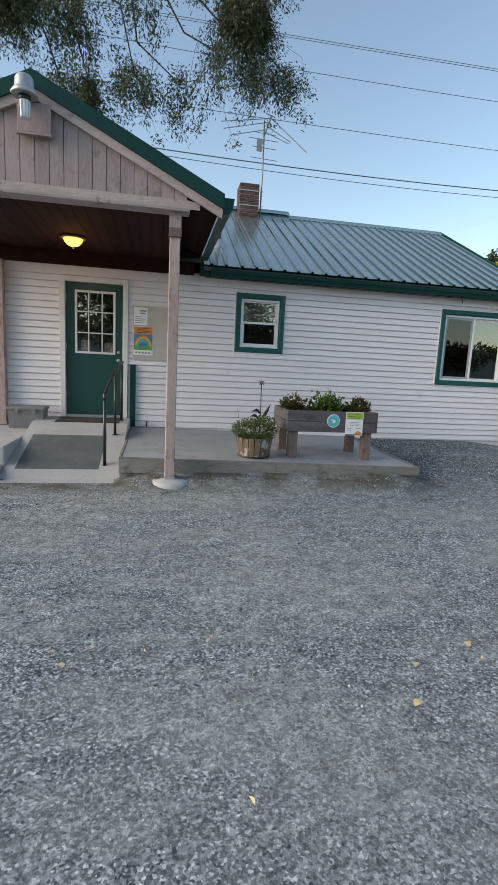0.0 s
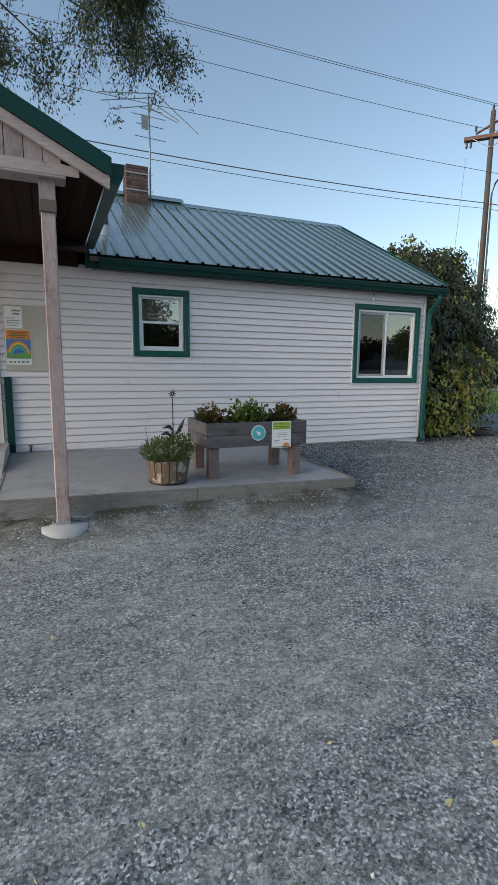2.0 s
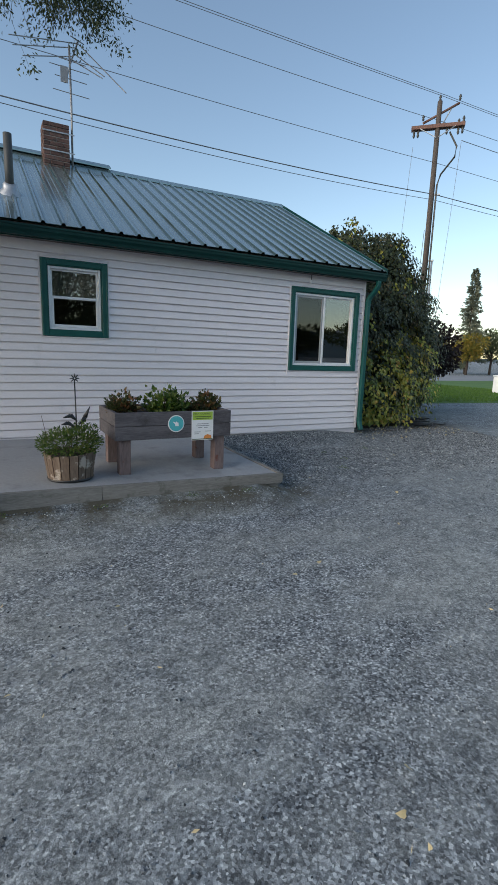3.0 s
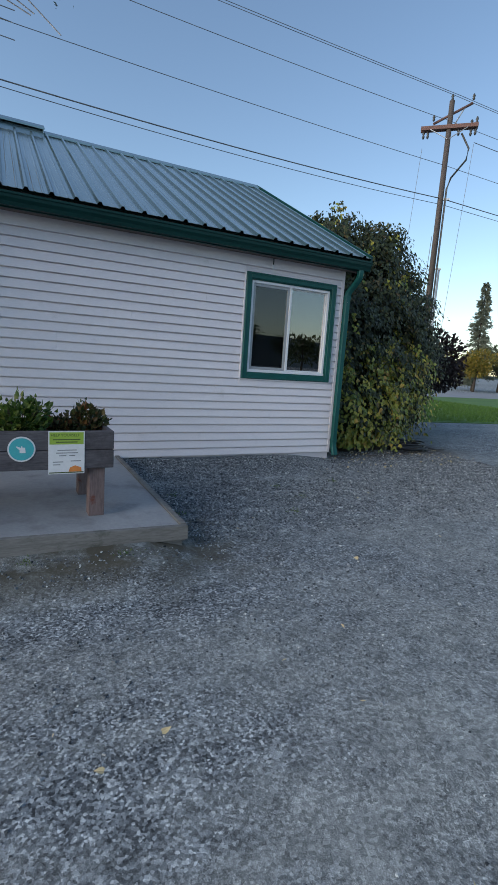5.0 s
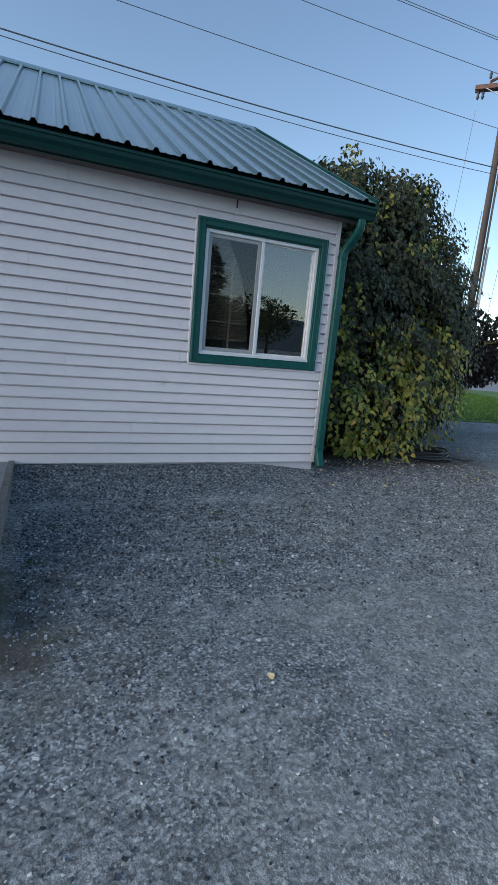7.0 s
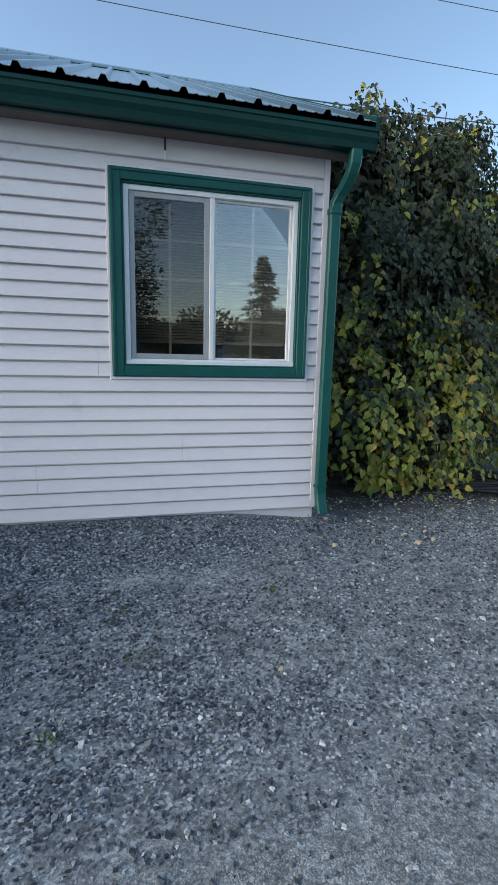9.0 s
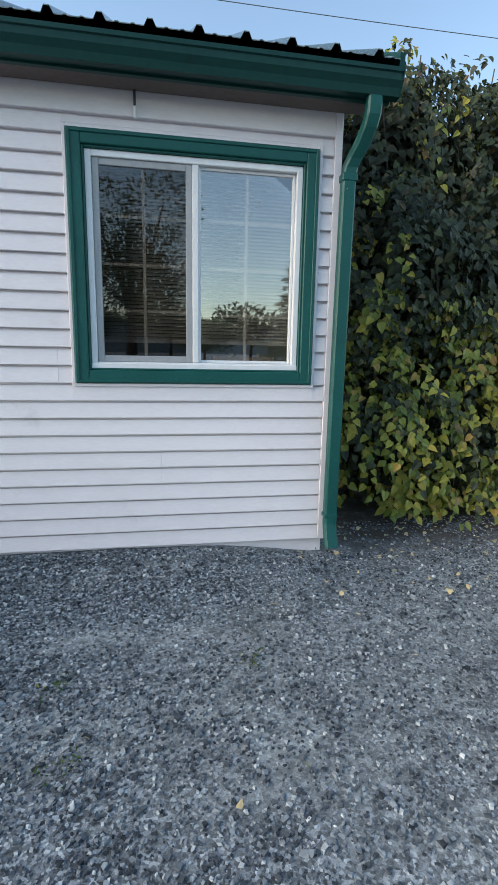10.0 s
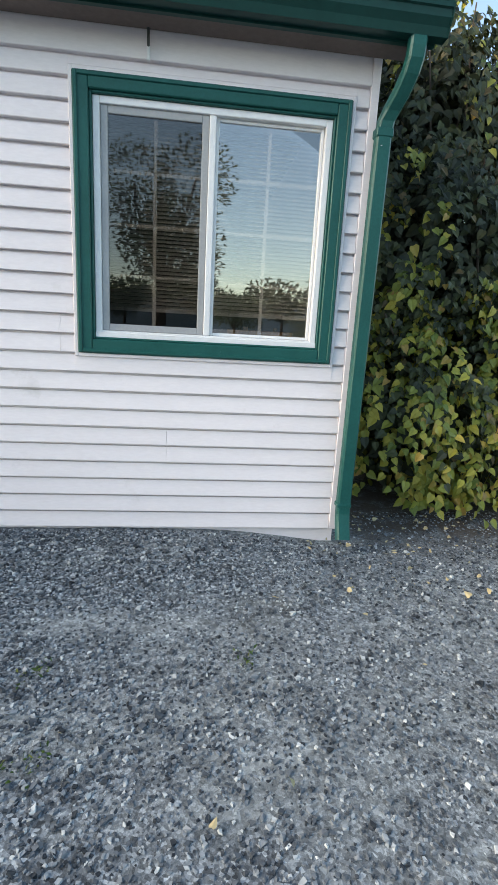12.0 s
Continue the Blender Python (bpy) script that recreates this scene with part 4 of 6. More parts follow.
def porch():
    top = thing("porch_roof", "gabled porch roof with weathered taupe boards and green metal edge", "porch", kind="structure")
    k = (APEX_Z - PORCH_EAVE_Z) / (PORCH_EAVE_X - APEX_X)
    y0 = 5.22
    for s in (1, -1):
        def X(d):
            return APEX_X + s * d
        half = PORCH_EAVE_X - APEX_X
        prof = [(X(0), APEX_Z), (X(half), PORCH_EAVE_Z), (X(half), PORCH_EAVE_Z - 0.035), (X(0), APEX_Z - 0.035)]
        part("roof_sheet", prism(bmesh.new(), prof, y0 - 0.05, 9.6), M_ROOF, top, "green metal roof sheet")
        prof = [(X(0), APEX_Z - 0.0), (X(half + 0.01), PORCH_EAVE_Z - 0.005), (X(half + 0.01), PORCH_EAVE_Z - 0.15), (X(0), APEX_Z - 0.145)]
        part("rake_trim", prism(bmesh.new(), prof, y0 - 0.075, y0 - 0.051), M_DARKGREEN, top, "dark green metal rake edge")
        prof = [(X(0), APEX_Z - 0.145), (X(half), PORCH_EAVE_Z - 0.15), (X(half - 0.01), PORCH_EAVE_Z - 0.235), (X(0), APEX_Z - 0.235)]
        part("barge_board", prism(bmesh.new(), prof, y0 - 0.048, y0 - 0.012), M_BEAM, top)
        # sloped eave lining outside the beam
        prof = [(X(half), PORCH_EAVE_Z - 0.06), (X(1.28), APEX_Z - k * 1.28 - 0.06), (X(1.28), APEX_Z - k * 1.28 - 0.075), (X(half), PORCH_EAVE_Z - 0.075)]
        n = 5
        for i in range(n):
            d0, d1 = 1.28 + (half - 1.28) * i / n, 1.28 + (half - 1.28) * (i + 1) / n - 0.004
            prof = [(X(d0), APEX_Z - k * d0 - 0.06), (X(d1), APEX_Z - k * d1 - 0.06), (X(d1), APEX_Z - k * d1 - 0.078), (X(d0), APEX_Z - k * d0 - 0.078)]
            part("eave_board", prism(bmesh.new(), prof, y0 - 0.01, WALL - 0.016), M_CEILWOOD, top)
        # side gutter
        gx = [(half - 0.03, PORCH_EAVE_Z - 0.20), (half + 0.07, PORCH_EAVE_Z - 0.20), (half + 0.105, PORCH_EAVE_Z - 0.13), (half + 0.12, PORCH_EAVE_Z - 0.03), (half + 0.11, PORCH_EAVE_Z - 0.03), (half + 0.095, PORCH_EAVE_Z - 0.125), (half + 0.065, PORCH_EAVE_Z - 0.185), (half - 0.03, PORCH_EAVE_Z - 0.185)]
        part("side_gutter", prism(bmesh.new(), [(X(d), z) for d, z in gx], y0 - 0.03, 7.62), M_DARKGREEN, top, "dark green side gutter")
        part("gutter_cap", prism(bmesh.new(), [(X(d), z) for d, z in gx[:4]] + [(X(half + 0.012), PORCH_EAVE_Z - 0.03)], y0 - 0.034, y0 - 0.0305), M_DARKGREEN, top)
        part("side_beam", bx(*sorted((X(1.27), X(1.39))), POST_Y + 0.061, WALL - 0.016, 3.15, 3.30), M_CEILWOOD, top)
    # front beam and vertical boards above it
    part("front_beam", bx(APEX_X - 1.52, APEX_X + 1.52, y0 - 0.005, POST_Y + 0.06, 3.135, 3.245, bevel=0.006), M_BEAM, top)
    part("front_board", bx(APEX_X - 1.62, APEX_X + 1.62, y0 - 0.009, y0 - 0.0055, 3.155, 3.235), M_BEAM, top)
    w = 0.135
    x = APEX_X - 1.62
    while x < APEX_X + 1.6:
        za = APEX_Z - 0.2 - k * abs(x + 0.004 - APEX_X)
        zb = APEX_Z - 0.2 - k * abs(x + w - APEX_X)
        mid = [(APEX_X, APEX_Z - 0.2)] if x + 0.004 < APEX_X < x + w else []
        if min(za, zb) > 3.25:
            prof = [(x + 0.006, 3.246), (x + 0.006, za)] + mid + [(x + w, zb), (x + w, 3.246)]
            part("gable_board", prism(bmesh.new(), prof, y0 + 0.002, y0 + 0.024), M_TAUPE, top)
        x += w
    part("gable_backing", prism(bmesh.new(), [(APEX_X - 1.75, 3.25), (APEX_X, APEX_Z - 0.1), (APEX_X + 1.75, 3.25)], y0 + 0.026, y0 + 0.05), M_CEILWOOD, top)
    # ceiling boards run back to the house
    x = APEX_X - 1.39
    while x < APEX_X + 1.38:
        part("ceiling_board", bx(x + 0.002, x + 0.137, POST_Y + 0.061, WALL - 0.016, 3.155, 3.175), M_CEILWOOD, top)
        x += 0.139
    part("ledger", bx(APEX_X - 1.7, APEX_X + 1.75, WALL - 0.06, WALL - 0.016, 2.955, 3.15), M_CEILWOOD, top)
    post = thing("porch_post", "weathered square wooden porch post with a metal cap", "post", at=(-0.355, POST_Y, 0.25))
    part("shaft", bx(-0.056, 0.056, -0.056, 0.056, 0.0, 2.885, bevel=0.008), M_POST, post)
    part("saddle", bx(-0.062, 0.062, -0.08, 0.061, 2.73, 2.93, bevel=0.004), M_TAUPE, post)
    part("bracket", bx(-0.066, 0.066, -0.084, 0.064, 2.64, 2.73, bevel=0.003), M_SOFFIT, post)
    part("base_bracket", bx(-0.062, 0.062, -0.062, 0.062, 0.0, 0.03), M_STEEL, post)
    lathe_bm = lathe(bmesh.new(), [(0.25, -0.12), (0.245, -0.01), (0.235, 0.03), (0.20, 0.055), (0.02, 0.065)], (-0.345, POST_Y, 0.19), 28)
    for v in lathe_bm.verts:
        v.co += Vector((noise.noise(v.co * 5) * 0.012, noise.noise(v.co * 6) * 0.012, noise.noise(v.co * 4) * 0.006))
    obj("footing", lathe_bm, M_CONCRETE, label="round pale concrete footing under the porch post", category="footing", kind="structure")
    back = thing("wall_post", "weathered wooden post standing against the siding", "post", at=(-2.86, WALL - 0.08, 0.5))
    part("shaft", bx(-0.06, 0.06, -0.06, 0.06, 0.0, 2.45, bevel=0.006), M_POST, back)
    part("base", bx(-0.07, 0.07, -0.064, 0.064, 0.0, 0.05), M_POST, back)


porch()


def gable_light():
    top = thing("security_light", "grey barn-style security light with ribbed clear globe on the gable", "outdoor light", at=(-1.76, 5.2, 3.74))
    part("mounting_board", bx(-0.10, 0.20, -0.055, -0.012, -0.06, 0.20, bevel=0.004), M_TAUPE, top)
    part("mount_ledge", bx(-0.11, 0.21, -0.062, -0.012, -0.085, -0.062), M_TAUPE, top)
    part("arm", tube(bmesh.new(), [(0, -0.06, 0.24), (0, -0.15, 0.27)], 0.03, 10), M_STEEL, top)
    part("hood", lathe(bmesh.new(), [(0.115, 0.19), (0.12, 0.205), (0.10, 0.235), (0.085, 0.26), (0.08, 0.33), (0.06, 0.36), (0.02, 0.37)], (0, -0.17, 0), 20), M_STEEL, top, "galvanised steel hood")
    part("collar", lathe(bmesh.new(), [(0.05, 0.15), (0.055, 0.19)], (0, -0.17, 0), 16), M_BLACK, top)
    bm = bmesh.new()
    lathe(bm, [(0.04, 0.0), (0.046, 0.01), (0.05, 0.14), (0.046, 0.15)], (0, -0.17, 0), 20)
    part("globe", bm, M_CLEAR, top, "ribbed clear glass globe")
    for i in range(10):
        a = 2 * math.pi * i / 10
        part("rib", tube(bmesh.new(), [(0.05 * math.cos(a), -0.17 + 0.05 * math.sin(a), 0.008), (0.053 * math.cos(a), -0.17 + 0.053 * math.sin(a), 0.145)], 0.004, 4), M_STEEL, top)


gable_light()


def ceiling_lamp():
    top = thing("ceiling_lamp", "lit amber glass ceiling lamp under the porch roof", "ceiling lamp", at=(-1.65, 6.92, 3.155))
    part("canopy", lathe(bmesh.new(), [(0.16, -0.03), (0.165, -0.015), (0.15, 0.0)], (0, 0, 0), 24), M_BARREL, top, "brass-brown metal canopy")
    g = part("globe", lathe(bmesh.new(), [(0.02, -0.125), (0.05, -0.122), (0.085, -0.102), (0.11, -0.07), (0.128, -0.032)], (0, 0, 0), 24), M_LAMPGLASS, top, "glowing amber glass bowl")
    part("finial", lathe(bmesh.new(), [(0.004, -0.155), (0.014, -0.146), (0.010, -0.136)], (0, 0, 0), 12), M_BARREL, top)
    lp = new("lamp_bulb", bpy.data.lights.new("lamp_bulb", "POINT"))
    lp.data.energy, lp.data.color, lp.data.shadow_soft_size = 1.0, (1.0, 0.5, 0.2), 0.1
    lp.location = (-1.65, 6.92, 2.96)


ceiling_lamp()


# ---------------------------------------------------------------- entrance: slabs, ramp, door
def slab_z(x, y):
    return 0.368 + 0.022 * (2.87 - x) + 0.02 * (y - 5.54)


def tilted_block(x0, x1, y0, y1, low, lift=0.0):
    bm = bmesh.new()
    pts = [(x0, y0), (x1, y0), (x1, y1), (x0, y1)]
    a = [bm.verts.new((x, y, low)) for x, y in pts]
    b = [bm.verts.new((x, y, slab_z(x, y) + lift)) for x, y in pts]
    bm.faces.new(a[::-1])
    bm.faces.new(b)
    for i in range(4):
        j = (i + 1) % 4
        bm.faces.new((a[i], a[j], b[j], b[i]))
    return bm


def slab():
    top = thing("slab", "low grey painted concrete slab edged with weathered timber", "slab", kind="structure")
    part("slab_top", tilted_block(-0.905, 2.84, 5.575, WALL - 0.014, 0.1), M_SLAB, top)
    for x0, x1 in ((-0.935, 0.95), (0.955, 2.892)):
        part("edge_board", tilted_block(x0, x1, 5.53, 5.572, 0.27, 0.006), M_EDGE, top)
    part("edge_board", tilted_block(2.845, 2.89, 5.576, WALL - 0.02, 0.24, 0.012), M_EDGE, top)
    part("edge_board", tilted_block(-0.935, -0.908, 5.576, WALL - 0.02, 0.24, 0.006), M_EDGE, top)
    part("lower_board", bx(-0.93, 2.86, 5.558, 5.574, 0.08, 0.262, bevel=0.004), M_EDGE, top)


slab()

RX0, RX1 = -2.28, -0.94


def ramp_z(y):
    return 0.17 + 0.3 * (min(y, 7.2) - 5.66)


def ramp_way():
    top = thing("ramp", "pale concrete entrance ramp rising to the door", "ramp", kind="structure")
    part("ramp_body", prism(bmesh.new(), [(5.46, 0.05), (5.46, 0.165), (5.60, 0.17), (7.2, 0.632), (WALL - 0.015, 0.632), (WALL - 0.015, 0.05)], RX0, RX1, "x"), M_CONCRETE, top)
    mat = obj("ramp_mat", prism(bmesh.new(), [(5.64, ramp_z(5.64) + 0.006), (5.64, ramp_z(5.64) + 0.016), (6.77, ramp_z(6.77) + 0.012), (6.77, ramp_z(6.77) + 0.002)], -2.16, -1.2, "x"), M_MAT, label="grey ribbed rubber mat lying on the ramp", category="mat")
    dm = obj("doormat", bx(-1.98, -1.08, 7.24, 7.80, 0.632, 0.645, bevel=0.004), M_DOORMAT, label="dark brown doormat in front of the door", category="doormat")
    obj("side_slab", bx(-4.4, RX0 - 0.005, 5.9, WALL - 0.015, 0.08, 0.49, bevel=0.012), M_CONCRETE, label="pale concrete slab beside the ramp", category="slab", kind="structure")
    obj("path_edge", bx(-2.42, RX0 - 0.006, 5.5, 5.895, 0.05, 0.28, bevel=0.02), M_FOUND, label="rough concrete edge beside the ramp", category="kerb", kind="structure")


ramp_way()


def handrail():
    top = thing("handrail", "black painted pipe handrail beside the ramp", "handrail", at=(-1.1, 5.97, 0.26))
    r = 0.02
    posts = [((-1.14, 5.97), 0.88), ((-1.09, 6.83), 0.90), ((-1.06, 7.62), 0.90)]
    tops = []
    for (x, y), h in posts:
        z = ramp_z(y)
        part("post", tube(bmesh.new(), [(x + 1.1, y - 5.97, z - 0.26), (x + 1.1, y - 5.97, z - 0.26 + h)], r, 10), M_BLACK, top)
        part("base_plate", lathe(bmesh.new(), [(0.04, 0), (0.04, 0.008)], (x + 1.1, y - 5.97, z - 0.258), 12), M_BLACK, top)
        tops.append((x + 1.1, y - 5.97, z - 0.26 + h))
    part("rail", tube(bmesh.new(), [(tops[0][0], tops[0][1] - 0.02, tops[0][2] - 0.06), tops[0], tops[1], tops[2], (tops[2][0], tops[2][1] + 0.1, tops[2][2])], 0.023, 10), M_BLACK, top)


handrail()


def door():
    top = thing("door_1", "closed green entrance door with a nine-light window", "door", kind="structure")
    x0, x1, z0, z1 = DOOR
    fr = bmesh.new()
    box(fr, x0 + 0.003, x0 + 0.085, WALL - 0.035, WALL + 0.1, z0 + 0.015, z1 - 0.003, 0.004)
    box(fr, x1 - 0.085, x1 - 0.003, WALL - 0.035, WALL + 0.1, z0 + 0.015, z1 - 0.003, 0.004)
    box(fr, x0 + 0.085, x1 - 0.085, WALL - 0.035, WALL + 0.1, z1 - 0.085, z1 - 0.003, 0.004)
    part("door_frame", fr, M_TRIMWHITE, top, "worn white door frame")
    part("threshold", bx(x0 + 0.086, x1 - 0.086, WALL - 0.03, WALL + 0.1, z0 + 0.014, z0 + 0.05, bevel=0.006), M_STEEL, top)
    dx0, dx1, dz0, dz1 = x0 + 0.088, x1 - 0.088, z0 + 0.052, z1 - 0.088
    gx0, gx1, gz0, gz1 = -1.805, -1.19, 1.64, 2.61
    leaf = wall_with_openings(dx0, dx1, dz0, dz1, [(gx0 + 0.03, gx1 - 0.03, gz0 + 0.03, gz1 - 0.03)], WALL + 0.03, WALL + 0.075)
    d = part("door_leaf", leaf, M_DOOR, top)
    part("glass_frame", trim_frame(bmesh.new(), gx0, gx1, gz0, gz1, 0.035, WALL + 0.014, WALL + 0.0295), M_TRIMWHITE, top)
    p = part("pane", bx(gx0 + 0.031, gx1 - 0.031, WALL + 0.045, WALL + 0.049, gz0 + 0.031, gz1 - 0.031), M_GLASS, top)
    p.visible_shadow = False
    for i in (1, 2):
        c = gx0 + (gx1 - gx0) * i / 3
        part("grid_bar", bx(c - 0.008, c + 0.008, WALL + 0.018, WALL + 0.03, gz0 + 0.036, gz1 - 0.036), M_TRIMWHITE, top)
        c = gz0 + (gz1 - gz0) * i / 3
        part("grid_bar", bx(gx0 + 0.036, gx1 - 0.036, WALL + 0.02, WALL + 0.032, c - 0.008, c + 0.008), M_TRIMWHITE, top)
    part("door_handle", lathe(bmesh.new(), [(0.028, 0.0), (0.03, 0.01), (0.015, 0.02), (0.015, 0.04), (0.03, 0.055), (0.026, 0.075), (0.006, 0.08)], (0, 0, 0), 16), M_STEEL, top, "brushed steel door knob").matrix_basis = pose(dx1 - 0.06, WALL + 0.03, 1.55, 90)
    part("deadbolt", lathe(bmesh.new(), [(0.027, 0.0), (0.025, 0.015), (0.006, 0.018)], (0, 0, 0), 16), M_STEEL, top).matrix_basis = pose(dx1 - 0.06, WALL + 0.03, 1.68, 90)
    for z in (0.95, 1.7, 2.45):
        part("hinge", bx(dx0 - 0.004, dx0 + 0.012, WALL + 0.02, WALL + 0.03, z, z + 0.1), M_STEEL, top)
    # papers taped inside the glass
    for x, z, w, h in ((-1.72, 1.685, 0.14, 0.16), (-1.36, 1.68, 0.15, 0.14)):
        pp = thing("paper_note", "small white paper note taped inside the door glass", "paper", at=(x, WALL + 0.053, z))
        part("sheet", bx(0, w, 0, 0.002, 0, h), M_PAPER, pp)
    # side panel strip between frame and board
    obj("green_board", bx(-0.955, -0.865, WALL - 0.06, WALL - 0.016, 0.45, 1.50, bevel=0.004), M_DARKGREEN, label="narrow dark green board standing against the siding", category="board")


door()


def notices():
    nb = thing("notice_board", "beige panel fixed to the siding beside the door", "notice board", at=(-0.92, WALL - 0.03, 1.58))
    part("panel", bx(0, 0.62, 0.0, 0.015, 0, 0.86, bevel=0.002), M_BOARD, nb)
    part("top_strip", bx(0.0, 0.62, -0.005, -0.0005, 0.845, 0.865), M_TRIMWHITE, nb)
    y = WALL - 0.0335
    p = thing("hours_notice", "white printed notice on the beige panel", "notice", at=(-0.905, y, 2.13))
    part("sheet", bx(0, 0.21, 0, 0.003, 0, 0.27), M_PAPER, p)
    for i, (a, b, z) in enumerate(((0.09, 0.19, 0.21), (0.10, 0.18, 0.17), (0.02, 0.12, 0.12), (0.02, 0.18, 0.09), (0.02, 0.17, 0.06), (0.02, 0.15, 0.03))):
        part("text_line", bx(a, b, -0.001, -0.0002, z, z + (0.022 if i < 2 else 0.010)), M_INK, p)
    q = thing("event_poster", "colourful poster with orange heading and rainbow picture", "poster", at=(-0.905, y, 1.66))
    part("sheet", bx(0, 0.30, 0, 0.003, 0, 0.45), M_PAPER, q)
    part("heading", bx(0.005, 0.295, -0.001, -0.0002, 0.33, 0.445), M_ORANGE, q)
    for k in range(4):
        part("text_line", bx(0.03 + 0.02 * (k % 2), 0.26 - 0.03 * (k % 2), -0.002, -0.0012, 0.425 - 0.022 * k - 0.01, 0.425 - 0.022 * k), M_DARKTEXT, q)
    part("picture", bx(0.005, 0.295, -0.001, -0.0002, 0.08, 0.329), M_BLUE, q)
    for i, m in enumerate((M_ORANGE, M_YELLOW, M_PRINTGREEN, M_TEAL)):
        r0, r1 = 0.235 - 0.03 * i, 0.262 - 0.03 * i
        arc = [(0.15 + r1 * 0.55 * math.cos(a), 0.10 + r1 * 0.8 * math.sin(a)) for a in np.linspace(0.15, 2.9, 12)] + [(0.15 + r0 * 0.55 * math.cos(a), 0.10 + r0 * 0.8 * math.sin(a)) for a in np.linspace(2.9, 0.15, 12)]
        part("rainbow_band", prism(bmesh.new(), arc, -0.002, -0.0012), m, q)
    part("hill", prism(bmesh.new(), [(0.006, 0.082), (0.294, 0.082), (0.294, 0.13), (0.2, 0.16), (0.1, 0.13), (0.006, 0.17)], -0.0032, -0.0024), M_PRINTGREEN, q)
    for k in range(5):
        part("badge", bx(0.03 + 0.05 * k, 0.06 + 0.05 * k, -0.001, -0.0002, 0.025, 0.05), M_INK, q)


notices()


def storage_bin():
    top = thing("storage_bin", "small grey plastic storage box with a lid", "storage box", at=(-2.43, 7.62, 0.49))
    prof = [(-0.23, 0.0), (0.23, 0.0), (0.25, 0.27), (-0.25, 0.27)]
    part("body", prism(bmesh.new(), prof, -0.16, 0.16), M_BIN, top)
    part("lid", bx(-0.27, 0.27, -0.18, 0.18, 0.272, 0.32, bevel=0.012), M_BIN, top)
    for x in (-0.12, 0.12):
        part("latch", bx(x - 0.03, x + 0.03, -0.192, -0.181, 0.22, 0.30, bevel=0.004), M_BIN, top)


storage_bin()
faucet = thing("water_tap", "small dark metal tap low on the wall", "tap", at=(-0.68, WALL - 0.02, 0.53))
part("body", tube(bmesh.new(), [(0, 0.01, 0.02), (0, -0.07, 0.02), (0.0, -0.10, -0.02)], 0.014, 8), M_PIPE, faucet)
part("wheel", lathe(bmesh.new(), [(0.03, 0.05), (0.03, 0.06)], (0, -0.06, 0), 12), M_PIPE, faucet)
part("stem", tube(bmesh.new(), [(0, -0.06, 0.02), (0, -0.06, 0.055)], 0.007, 6), M_PIPE, faucet)


# ---------------------------------------------------------------- planters on the slab
def clump(rng, n, centre, radius, droop=0.0):
    """Leaf spots and ways in a rounded clump that is open and uneven."""
    d = rng.normal(size=(n, 3))
    d /= np.linalg.norm(d, axis=1, keepdims=True)
    r = rng.uniform(0.25, 1.0, n) ** 0.5
    p = np.array(centre) + d * r[:, None] * np.array(radius)
    w = d + rng.normal(0, 0.5, (n, 3)) + np.array([0, 0, 0.5 - droop])
    return p, w


